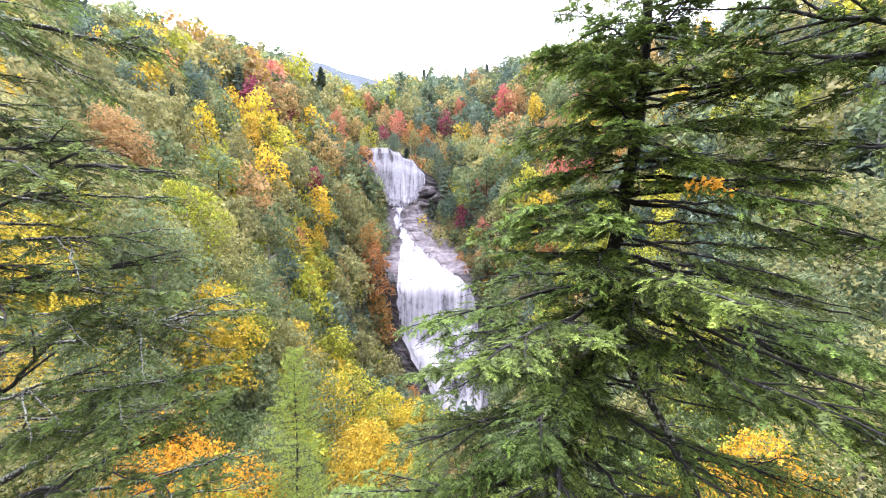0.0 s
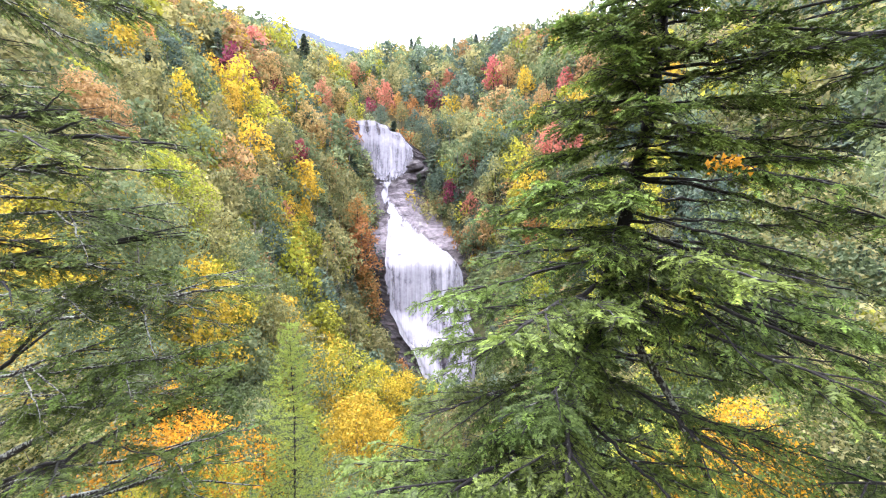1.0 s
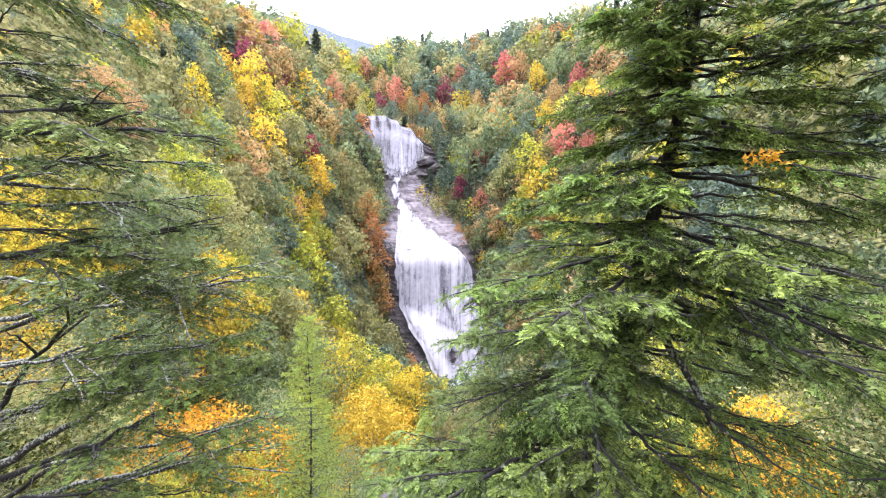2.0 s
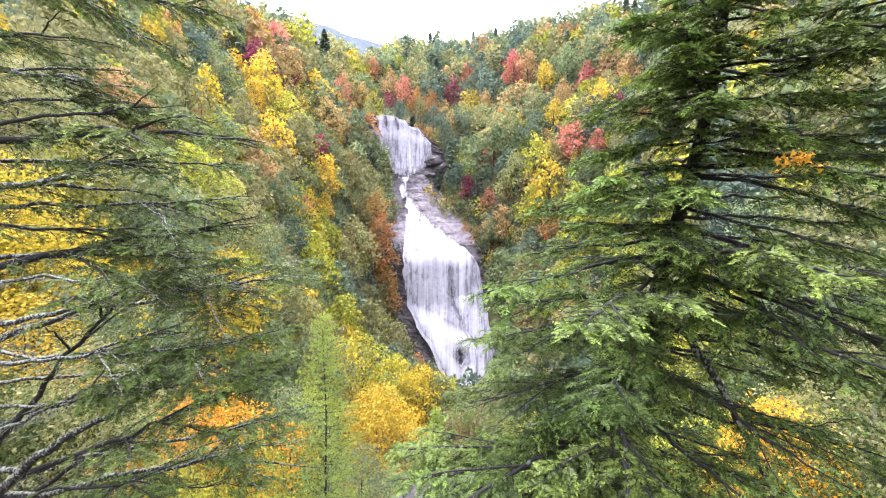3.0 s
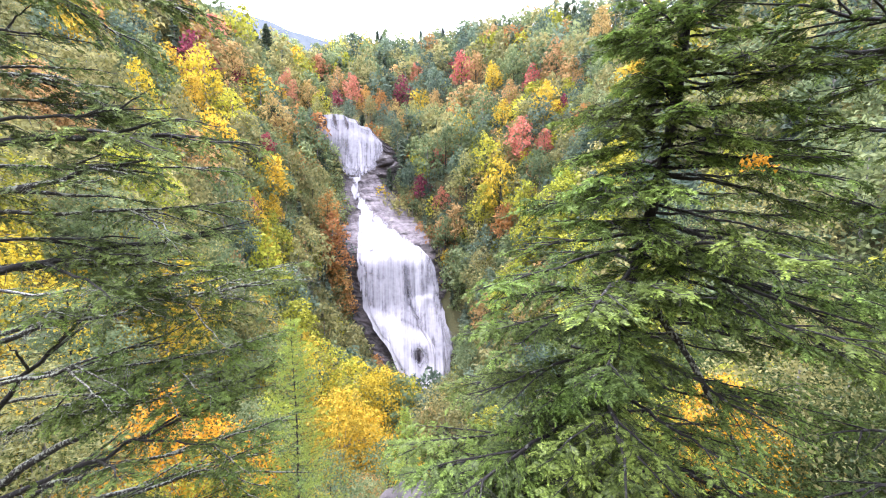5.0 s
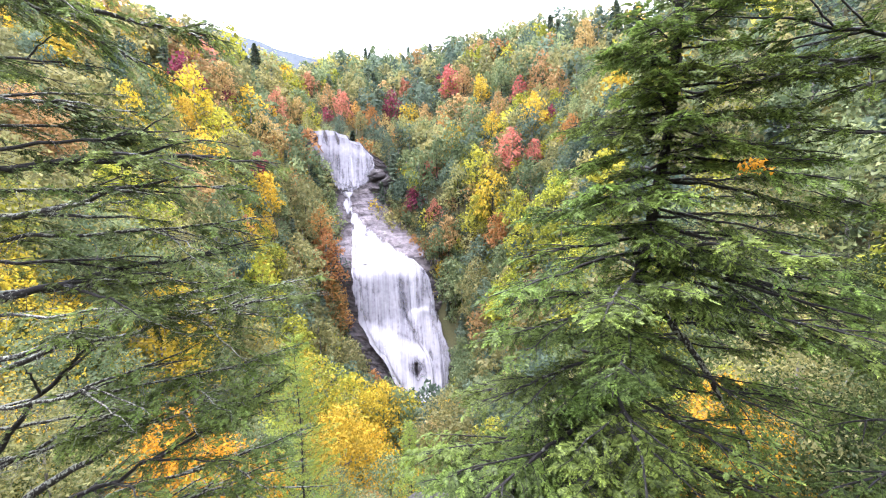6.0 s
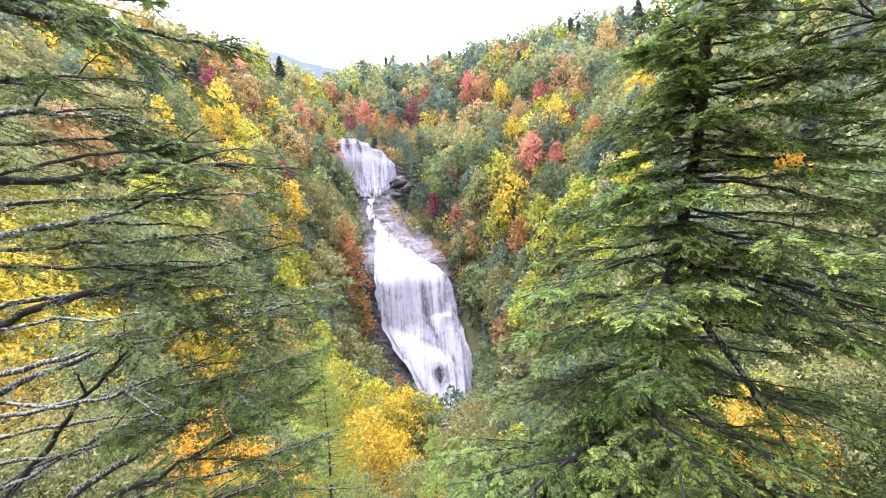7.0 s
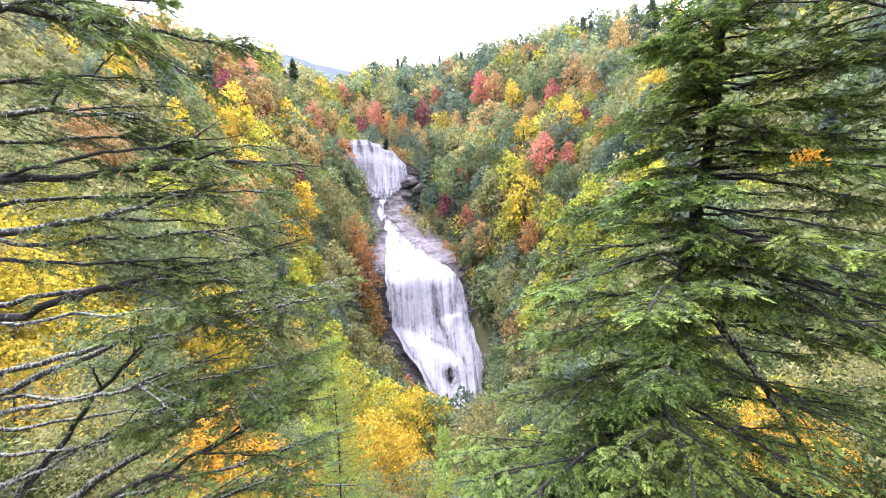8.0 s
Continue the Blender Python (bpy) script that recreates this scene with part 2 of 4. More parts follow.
def cards(pos, normal, size, rng, long=1.0):
    """Pointed leaves at pos, facing normal: corners and triangles."""
    k = len(pos)
    n = unit(normal)
    t = unit(np.cross(n, rng.normal(size=(k, 3))))
    b = np.cross(n, t)
    s = (size * rng.uniform(0.6, 1.35, (k, 1)))
    v = np.stack([pos - t * s * long * 0.5 - b * s * rng.uniform(0.25, 0.55, (k, 1)), pos + t * s * long * 0.6, pos - t * s * long * rng.uniform(0.2, 0.5, (k, 1)) + b * s * rng.uniform(0.3, 0.55, (k, 1))], 1)
    return v.reshape(-1, 3), np.arange(k * 3).reshape(-1, 3)


# ---- the land ----
# compass angle (0 ahead, clockwise), then distance and height of the gorge floor, the mid slope and the ridge
LAND = np.array([
    (-180, 8, -0.6, 60, 25, 200, 70), (-100, 8, -0.6, 60, 25, 200, 70), (-75, 22, -13, 70, 10, 150, 55),
    (-50, 28, -18, 95, 16, 190, 73), (-35, 46, -31, 122, 15, 220, 83), (-20, 88, -50, 168, 22, 265, 97),
    (-12, 130, -60, 200, 24, 315, 98), (-6, 152, -74, 221, 40, 345, 120), (0, 150, -76, 205, 22, 345, 118),
    (10, 128, -74, 182, 18, 310, 120), (20, 92, -52, 165, 22, 280, 112), (35, 58, -36, 130, 22, 240, 90)], float)
LAND_FAR_SIDE = np.array([(55, 40, -27, 100, 15, 200, 84), (80, 25, -16, 80, 8, 150, 52), (110, 8, -0.6, 60, 25, 200, 70), (180, 8, -0.6, 60, 25, 200, 70)], float)
LAND = np.concatenate([LAND, LAND_FAR_SIDE])

# sections of the falls from the lip down: distance, left edge, right edge, height
FALLS = np.array([
    (214, -40.8, -12.8, 47.5), (213, -41.2, -9.8, 40.1), (211.5, -37.5, -8.4, 30.2), (209.5, -30.9, -11.1, 22.2),
    (207, -28.3, -14.8, 18.1), (204, -26.8, -19, 13.4), (199, -25.1, -17.4, 7.2), (193, -22.5, -12.4, 0.6),
    (187, -21.5, -6.5, -5.8), (180, -21, -0.3, -10.9), (174, -20.3, 6.6, -15.3), (170.5, -19.4, 11.6, -20.4),
    (167.5, -18, 14.3, -30.7), (165, -16.5, 15, -38.5), (160, -12.4, 16.8, -45.4), (154.5, -6.8, 20.5, -52.8),
    (149.5, -1.9, 16.7, -60), (146, 2.2, 10.7, -65.7)], float)


def bumps(x, y, s, seed):
    """Cheap smooth unevenness of unit size."""
    r = np.random.default_rng(seed)
    out = 0
    for k in range(6):
        a, f, ph = r.uniform(0, 6.28), s * 1.6 ** (k * 0.8) * r.uniform(0.8, 1.25), r.uniform(0, 6.28)
        out = out + np.sin((x * np.cos(a) + y * np.sin(a)) * f + ph + 1.7 * np.sin((x * np.sin(a) - y * np.cos(a)) * f * 0.6 + ph * 2)) / 1.5 ** k
    return out / 2.2


def ground_height(x, y):
    x, y = np.asarray(x, float), np.asarray(y, float)
    # distance from the overlook's ledge, along which the path runs
    s = np.clip(((x + 2.4) * 2.9 + (y + 1.4) * 1.0) / 9.41, 0, 1)
    edge = np.hypot(x + 2.4 - 2.9 * s, y + 1.4 - s)
    r = np.hypot(x, y)
    a = np.degrees(np.arctan2(x, y))
    rv, zv, rm, zm, rt, zt = (np.interp(a, LAND[:, 0], LAND[:, k]) for k in range(1, 7))
    near = zv * (1 - np.exp(-1.35 * np.maximum(edge - 0.8, 0) / np.abs(zv)))
    far = np.where(r < rm, zv + (zm - zv) * (r - rv) / (rm - rv), zm + (zt - zm) * (r - rm) / (rt - rm))
    top = zt + 6 * (1 - np.exp(-(r - rt) / 40.0)) - 0.14 * np.maximum(r - rt, 0)
    far = np.where(r > rt, np.maximum(top, 20), far)
    z = np.where(r < rv, near, np.maximum(near, far))
    w = np.exp(-((r - rv) / 14.0) ** 2)
    z = z + 3.0 * w * np.clip((r - 20) / 30, 0, 1) - 0.25
    z = z + bumps(x, y, 0.03, 3) * 3.0 * np.clip((r - 25) / 60, 0, 1) + bumps(x, y, 0.16, 4) * 0.6 * np.clip((r - 4) / 25, 0, 1)
    # the bed of the falls
    yc = np.clip(y, 146, 214)
    xl, xr = np.interp(yc, FALLS[::-1, 0], FALLS[::-1, 1]), np.interp(yc, FALLS[::-1, 0], FALLS[::-1, 2])
    out = np.maximum(np.maximum(xl - x, x - xr), 0) / 20.0
    along = np.clip((y - 134) / 10, 0, 1) * np.clip((250 - y) / 20, 0, 1)
    return z - 13.0 * np.exp(-out ** 2) * along


def build_land():
    ang = np.radians(np.concatenate([np.arange(-180, -66, 4.0), np.arange(-66, 60, 0.6), np.arange(60, 180, 4.0)]))
    rad = np.concatenate([[0.01], np.arange(1, 30, 1.2), np.arange(30, 120, 2.5), np.arange(120, 400, 4), np.arange(400, 1000, 40), np.arange(1000, 3001, 200)])
    R, A = np.meshgrid(rad, ang, indexing="ij")
    X, Y = R * np.sin(A), R * np.cos(A)
    V = np.stack([X, Y, ground_height(X, Y)], -1).reshape(-1, 3)
    na = len(ang)
    i, j = np.meshgrid(np.arange(len(rad) - 1), np.arange(na), indexing="ij")
    Q = np.stack([i * na + j, i * na + (j + 1) % na, (i + 1) * na + (j + 1) % na, (i + 1) * na + j], -1).reshape(-1, 4)[:, ::-1]
    ob = new("ground", mesh_from("ground", V, None, Q, [LITTER], smooth=True))
    return tagged(ob, "steep forest slopes of a gorge covered in brown leaf litter", "ground", kind="structure")


build_land()


def distant_ridge():
    ang = np.radians(np.arange(-40, 30, 0.35))
    rows = []
    for k, (r, f) in enumerate(((700, 0.2), (800, 0.7), (900, 1.0), (1000, 0.85), (1200, 0.3))):
        h = 338 - 180 * (np.maximum(ang, -0.36) + 0.157) + 2 * np.sin(ang * 37) + 1.2 * np.sin(ang * 90 + 1)
        rows.append(np.stack([r * np.sin(ang), r * np.cos(ang), h * f], -1))
    V = np.concatenate(rows)
    na = len(ang)
    i, j = np.meshgrid(np.arange(4), np.arange(na - 1), indexing="ij")
    Q = np.stack([i * na + j, (i + 1) * na + j, (i + 1) * na + j + 1, i * na + j + 1], -1).reshape(-1, 4)
    m, n, l = material("hazed_far_woods")
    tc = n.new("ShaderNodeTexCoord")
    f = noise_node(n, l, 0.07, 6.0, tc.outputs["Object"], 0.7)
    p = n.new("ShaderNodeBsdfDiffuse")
    # aerial haze is put into the ridge's blue-grey colour
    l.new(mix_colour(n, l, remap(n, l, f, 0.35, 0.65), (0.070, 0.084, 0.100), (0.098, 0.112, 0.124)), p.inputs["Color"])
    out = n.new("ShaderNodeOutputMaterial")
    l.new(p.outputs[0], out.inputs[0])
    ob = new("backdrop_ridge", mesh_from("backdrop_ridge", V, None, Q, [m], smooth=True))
    tagged(ob, "distant wooded mountain ridge on the skyline, blue haze in its colour", "mountain", kind="structure")


distant_ridge()


# ---- the falls ----
def section(v):
    """Distance, edges and height at a share v of the way down, with rounded ledges."""
    k = np.linspace(0, 1, len(FALLS))
    fine = np.linspace(-0.1, 1.1, 361)
    w = np.exp(-np.linspace(-2, 2, 19) ** 2)
    out = []
    for c in range(4):
        line = np.interp(fine, k, FALLS[:, c])
        line = line + np.where(fine < 0, fine * (FALLS[1, c] - FALLS[0, c]) * (len(FALLS) - 1), np.where(fine > 1, (fine - 1) * (FALLS[-1, c] - FALLS[-2, c]) * (len(FALLS) - 1), 0))
        out.append(np.interp(v, fine, np.convolve(np.pad(line, 9, mode="edge"), w / w.sum(), "valid")))
    return tuple(out)


def ledges(x, z):
    """Forward steps of the layered rock."""
    f = (z * 0.22 + 0.35 * np.sin(x * 0.11) + 0.25 * bumps(x, z, 0.12, 8)) % 1.0
    return 1.5 * np.abs(f - 0.35) + 1.1 * bumps(x, z, 0.23, 9) + 0.45 * bumps(x, z * 2.2, 0.7, 10)


def lip_drop(u, v):
    """How far the lip of the upper tier steps down towards one side."""
    line = np.interp(u, [-0.3, 0, 0.45, 0.66, 0.72, 0.9, 1.0, 1.3], [2.0, 0.0, 0.8, 2.6, 5.2, 6.4, 10.0, 16.0])
    return line * np.clip(1 - v / 0.15, 0, 1)


def build_cliff():
    v = np.linspace(0, 1, 190)
    y, xl, xr, z = section(v)
    left = np.interp(v, [0, 0.2, 0.35, 0.55, 0.8, 1], [2, 4, 12, 26, 30, 24])
    right = np.interp(v, [0, 0.2, 0.35, 0.5, 0.62, 0.8, 1], [2.5, 9, 24, 30, 26, 30, 26])
    u = np.linspace(0, 1, 120)
    X = (xl - left)[:, None] + u[None] * (xr + right - xl + left)[:, None]
    Z = np.repeat(z[:, None], 120, 1)
    out = np.maximum(np.maximum(xl[:, None] - X, X - xr[:, None]), 0)
    Y = y[:, None] + 1.2 - ledges(X, Z) + 0.05 * out + 0.006 * out ** 2
    Z = Z + 0.05 * out + 0.5 * bumps(X, Y, 0.3, 5)
    share = (X - xl[:, None]) / (xr - xl)[:, None]
    Z = Z - lip_drop(share, v[:, None])
    Z = Z - 4.0 * np.clip(-share * 6, 0, 1) * np.clip(1 - v[:, None] / 0.12, 0, 1)
    V = np.stack([X, Y, Z], -1).reshape(-1, 3)
    i, j = np.meshgrid(np.arange(189), np.arange(119), indexing="ij")
    Q = np.stack([i * 120 + j, (i + 1) * 120 + j, (i + 1) * 120 + j + 1, i * 120 + j + 1], -1).reshape(-1, 4)
    # smooth water-worn slabs beside the rapids, broken dark rock elsewhere
    vv, oo = v[i] + 0.03 * bumps(X[:-1, :-1], Z[:-1, :-1], 0.2, 61), out[:-1, :-1] + 3.0 * bumps(X[:-1, :-1], Z[:-1, :-1], 0.25, 62)
    slab = (vv > 0.17) & (vv < 0.60) & (oo < 15)
    ob = new("rock_cliff", mesh_from("rock_cliff", V, None, Q, [CLIFF_ROCK, SLAB_ROCK], slab.ravel().astype(int), smooth=False))
    tagged(ob, "dark wet layered rock cliff behind and beside the waterfall", "cliff", kind="structure")


def arc_of(y, z):
    """Length along the flow."""
    return np.concatenate([[0], np.cumsum(np.hypot(np.diff(y), np.diff(z)))])


def water_sheet(name, v0, v1, nv, nu, offset, parent, label, cover=1.0, trim=0.0, seed=0):
    v = np.linspace(v0, v1, nv)
    y, xl, xr, z = section(v)
    u = np.linspace(0, 1, nu)
    rag = 0.8 * bumps(z, z * 0, 0.35, 20 + seed), 0.8 * bumps(z, z * 0, 0.35, 21 + seed)
    a, b = xl + trim + rag[0], xr - trim + rag[1]
    X = a[:, None] + u[None] * (b - a)[:, None]
    Z = np.repeat(z[:, None], nu, 1)
    Y = y[:, None] - offset - 2.0 - 0.7 * bumps(X, Z * 0.08, 0.45, 30 + seed) - 0.25 * bumps(X, Z * 0.05, 1.6, 34 + seed)
    Z = Z + 0.5 * bumps(X, Z * 0, 0.35, 33 + seed)
    # the lip of the upper tier rounds down to one side
    Z = Z - lip_drop(u[None], v[:, None])
    arc = arc_of(y, z)
    edge = np.minimum(np.minimum(u, 1 - u)[None] * (b - a)[:, None] / 3.0, 1.0)
    cov = cover - 0.22 * (1 - edge)
    # rock shows between the two curtains of the lower tier, and in notches of the upper lip
    U, T = np.meshgrid(u, v)
    cov = cov - 0.24 * np.exp(-((U - 0.60 - 0.25 * (T - 0.7)) / 0.045) ** 2 - ((T - 0.75) / 0.075) ** 2)
    for k in (0.10, 0.27, 0.47):
        cov = cov - 0.42 * np.exp(-((U - k) / 0.028) ** 2 - ((T - 0.03) / 0.026) ** 2)
    cov = cov - 0.10 * np.exp(-((U - 0.36) / 0.06) ** 2 - ((T - 0.12) / 0.08) ** 2)
    if seed in (3, 5):
        # ledges behind the curtain break it sideways
        cov = cov - 0.10 * np.clip((bumps(X, Z * 0.9, 0.40, 57) - 0.1) / 0.6, 0, 1) * np.clip((T - 0.63) / 0.05, 0, 1)
    if seed in (1, 4):
        # the foot breaks up into strands and spray over the ledge
        cov = cov - 0.28 * np.clip((T - 0.185 - 0.02 * bumps(X, Z * 0.2, 0.6, 55 + seed)) / 0.055, 0, 1)
    if seed == 2:
        cov = cov - 0.25 * np.clip((0.33 - T) / 0.06, 0, 1) * np.clip((bumps(X, Z, 0.9, 52) + 0.3) / 0.6, 0, 1)
        slide = X + 0.9 * arc_of(y, z)[:, None] * 0.25
        cov = cov - 0.30 * np.clip((bumps(slide, Z * 0.35, 0.75, 51) + 0.1) / 0.6, 0, 1) * np.clip((0.53 - T) / 0.10, 0, 1)
        cov = cov - 0.35 * np.clip((np.abs(U - 0.42) - 0.22) / 0.3, 0, 1) * np.clip((0.47 - T) / 0.06, 0, 1)
    # foam on the lips, the ledge, the spray skirt and the rapids
    froth = np.exp(-((T - 0.62 - 0.012 * np.sin(U * 11)) / 0.03) ** 2) + np.exp(-((T - 0.065) / 0.02) ** 2) * 0.7
    froth = froth + np.exp(-((T - 0.735 - 0.02 * np.cos(U * 9)) / 0.014) ** 2) * (U > 0.62)
    froth = froth + np.clip((T - 0.745 - 0.14 * np.clip(U, 0, 0.6)) / 0.03, 0, 1) * (U < 0.66) + np.clip((T - 0.90) / 0.04, 0, 1)
    froth = froth + ((T > 0.26) & (T < 0.6)) * 0.30 + np.clip((T - 0.19) / 0.04, 0, 1) * (T < 0.27) * 0.4
    # thin strands over the rocks at the foot
    hump = np.exp(-((U - 0.42) / 0.17) ** 2 - ((T - 0.895) / 0.034) ** 2) + np.exp(-((U - 0.99) / 0.10) ** 2 - ((T - 0.90) / 0.05) ** 2)
    froth = np.clip(froth, 0, 1) * (1 - np.clip(hump, 0, 1))
    cov = cov - 0.27 * np.clip(hump, 0, 1)
    # the skirt and the ledge stand forward
    Y = Y - 1.6 * np.clip((T - 0.755 - 0.14 * np.clip(U, 0, 0.6)) / 0.05, 0, 1) * (U < 0.66) - 0.8 * np.clip((T - 0.735) / 0.01, 0, 1) * (U > 0.62)
    V = np.stack([X, Y, Z], -1).reshape(-1, 3)
    i, j = np.meshgrid(np.arange(nv - 1), np.arange(nu - 1), indexing="ij")
    Q = np.stack([i * nu + j, (i + 1) * nu + j, (i + 1) * nu + j + 1, i * nu + j + 1], -1).reshape(-1, 4)
    me = mesh_from(name, V, None, Q, [WATER], floats={"cover": cov.ravel(), "froth": froth.ravel()}, smooth=True)
    flow = np.stack([X, np.repeat(arc[:, None], nu, 1)], -1).reshape(-1, 2)
    layer = me.uv_layers.new(name="flow")
    layer.data.foreach_set("uv", flow[Q.ravel()].astype(np.float32).ravel())
    return under(name, me, parent, label)


def build_falls():
    base = tagged(new("waterfall"), "tall white two-tier waterfall pouring down a dark rock face", "waterfall")
    water_sheet("upper_fall", 0.0, 0.245, 60, 70, 0.9, base, "broad white curtain of falling water", 0.985, 0.4, 1)
    water_sheet("upper_veil", 0.02, 0.235, 50, 60, 1.7, base, "thin front veil of water strands", 0.87, 1.5, 4)
    water_sheet("cascade", 0.235, 0.60, 80, 40, 0.9, base, "white rapids sliding over rock slabs", 0.98, 1.0, 2)
    water_sheet("lower_fall", 0.585, 1.0, 110, 80, 0.9, base, "wide white curtain breaking over ledges", 1.05, 0.2, 3)
    water_sheet("lower_veil", 0.61, 0.95, 80, 70, 1.8, base, "thin front veil of water strands", 0.93, 1.5, 5)


build_cliff()
build_falls()


# ---- woods ----
def crown_cards(rng, width, height, base, count, size, lobes=12):
    """Leaf clumps on the flattened, tiered lobes of an uneven crown."""
    lobes = int(lobes * 1.7)
    t = (np.arange(lobes) + rng.uniform(0.1, 0.9, lobes)) / lobes
    reach = width * 0.50 * np.interp(t, [0, 0.18, 0.42, 0.7, 0.9, 1], [0.55, 0.95, 1.0, 0.72, 0.36, 0.06]) * rng.uniform(0.35, 1.1, lobes)
    a = np.arange(lobes) * 2.4 + rng.uniform(-0.5, 0.5, lobes)
    sway = rng.normal(size=2) * 0.05 * width
    c = np.stack([reach * np.cos(a) + sway[0] * t, reach * np.sin(a) + sway[1] * t, base + height * (0.06 + 0.9 * t)], -1)
    rad = width * rng.uniform(0.13, 0.27, lobes) * np.interp(t, [0, 0.5, 1], [1.0, 1.05, 0.6])
    k = rng.choice(lobes, count * 3, p=rad ** 2 / (rad ** 2).sum())
    n = unit(rng.normal(size=(count * 3, 3)) + np.array([0, 0, 0.45]))
    squash = np.array([1, 1, 0.78])
    p = c[k] + n * rad[k][:, None] * rng.uniform(0.6, 1.2, (count * 3, 1)) * squash
    dist = np.linalg.norm((p[:, None] - c[None]) / squash, axis=2) / rad[None]
    dist[np.arange(len(k)), k] = 2
    keep = np.where(dist.min(1) > 0.72)[0][:count]
    p, n = p[keep], n[keep]
    stray = rng.random(len(p)) < 0.18
    p = p + n * (stray * rng.uniform(0, 0.10, len(p)) * width)[:, None]
    facing = n + 0.75 * rng.normal(size=p.shape) + np.array([0, 0, 0.2])
    return cards(p, facing, size, rng), c[:: max(1, lobes // 10)]


def trunk_parts(rng, height, radius, tips, sides=6):
    """A tapered stem with limbs that reach for the lobes."""
    zz = np.linspace(-0.6, height * 0.9, 6)
    sway = rng.normal(size=2) * 0.02 * height
    pts = np.stack([sway[0] * (zz / height) ** 2, sway[1] * (zz / height) ** 2, zz], -1)
    parts = [tube(pts, radius * (1.15 - 0.95 * np.clip(zz / height, 0, 1)), sides)]
    for c in tips:
        s = rng.uniform(0.30, 0.62)
        a = np.array([pts[:, 0][2], pts[:, 1][2], s * height])
        w = np.linspace(0, 1, 4)[:, None]
        q = a + (c - a) * w + np.array([0, 0, 0.08 * height]) * w * (1 - w)
        parts.append(tube(q, np.linspace(radius * 0.42, radius * 0.08, 4), 4))
    return join_parts(parts)


def conifer_cards(rng, width, height, count, size):
    t = rng.uniform(0.12, 1.0, count) ** 0.8
    layer = np.round(t * 15) / 15 + rng.normal(size=count) * 0.012
    reach = width * 0.5 * np.clip(1.03 - layer, 0.01, 1) ** 0.75 * (0.85 + 0.3 * np.sin(layer * 61))
    a = np.round(rng.uniform(0, 9, count)) / 9 * 6.28 + layer * 40 + rng.normal(size=count) * 0.16
    r = reach * rng.uniform(0.15, 1.0, count) ** 0.6
    p = np.stack([r * np.cos(a), r * np.sin(a), layer * height - 0.16 * r + rng.normal(size=count) * 0.1], -1)
    n = np.stack([np.cos(a) * 0.5, np.sin(a) * 0.5, np.full(count, 1.0)], -1) + 0.35 * rng.normal(size=(count, 3))
    return cards(p, n, size, rng, 1.3)


SHAPES = {}


def shape_arrays(kind, level, seed):
    """Corners and quads of crown and trunk of a tree 15 m high, coarser with distance."""
    key = (kind, level, seed)
    if key not in SHAPES:
        rng = np.random.default_rng(hash_of(key))
        count, size = {-1: (180, 1.35), 0: (310, 1.2), 1: (900, 0.72), 2: (2400, 0.45), 3: (5600, 0.29), 4: (13000, 0.175)}[level]
        if kind == "pine":
            crown = conifer_cards(rng, 7.2, 15.5, int(count * 0.9), size * 1.05)
            trunk = trunk_parts(rng, 16.5, 0.20, [])
        else:
            w = rng.uniform(8.0, 10.0)
            crown, c = crown_cards(rng, w * (1.12, 1.05, 0.92)[seed % 3], (13.0, 12.0, 11.2)[seed % 3], (1.6, 2.4, 3.8)[seed % 3], count, size, 11 + 3 * max(level, 0))
            trunk = trunk_parts(rng, 12.5, 0.20, c[:{-1: 0, 0: 1, 1: 4}.get(level, 9)], 4 if level < 1 else 6)
        SHAPES[key] = crown, trunk
    return SHAPES[key]


def hash_of(key):
    kind, level, seed = key
    return sum(ord(ch) for ch in kind) * 7 + level * 101 + seed * 13


LOOKS = {
    "dark": "dark green broadleaf tree among the autumn woods", "green": "green broadleaf tree just starting to turn",
    "olive": "olive-green broadleaf tree turning yellow", "lime": "yellow-green broadleaf tree in early autumn colour",
    "yellow": "bright yellow autumn broadleaf tree", "orange": "soft orange autumn broadleaf tree",
    "gold": "golden orange maple on the slope below the overlook", "rust": "rusty brown-orange autumn tree beside the cliff", "red": "pinkish red autumn maple on the slope",
    "crimson": "dark crimson autumn maple on the slope", "pine": "dark green pointed conifer on the wooded slope",
    "deep": "deep green broadleaf tree, shade below the overlook put into its leaf colour"}
FIRST = {}


def plant(kind, x, y, size, level, seed, turn, sink=1.2, wide=1.0, base=None):
    """A tree as a thing of its own."""
    key = (kind, level, seed)
    z = (float(ground_height(x, y)) if base is None else base) - sink
    m = Matrix.LocRotScale((x, y, z), Euler((0, 0, turn)), (size * wide, size * wide, size))
    if key in FIRST:
        ob = copy_thing(FIRST[key], Matrix.Identity(4))
    else:
        crown, trunk = shape_arrays("pine" if kind == "pine" else "leafy", level, seed)
        ob = new("conifer" if kind == "pine" else "broadleaf_tree")
        under("trunk", mesh_from("trunk", *[trunk[0], None, trunk[1]], [PALE_BARK if seed % 2 else BARK]), ob)
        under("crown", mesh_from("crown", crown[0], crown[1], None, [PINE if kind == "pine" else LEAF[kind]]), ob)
        tagged(ob, LOOKS[kind], "tree", "woods on the gorge slopes")
        FIRST[key] = ob
    ob.matrix_basis = m
    return ob


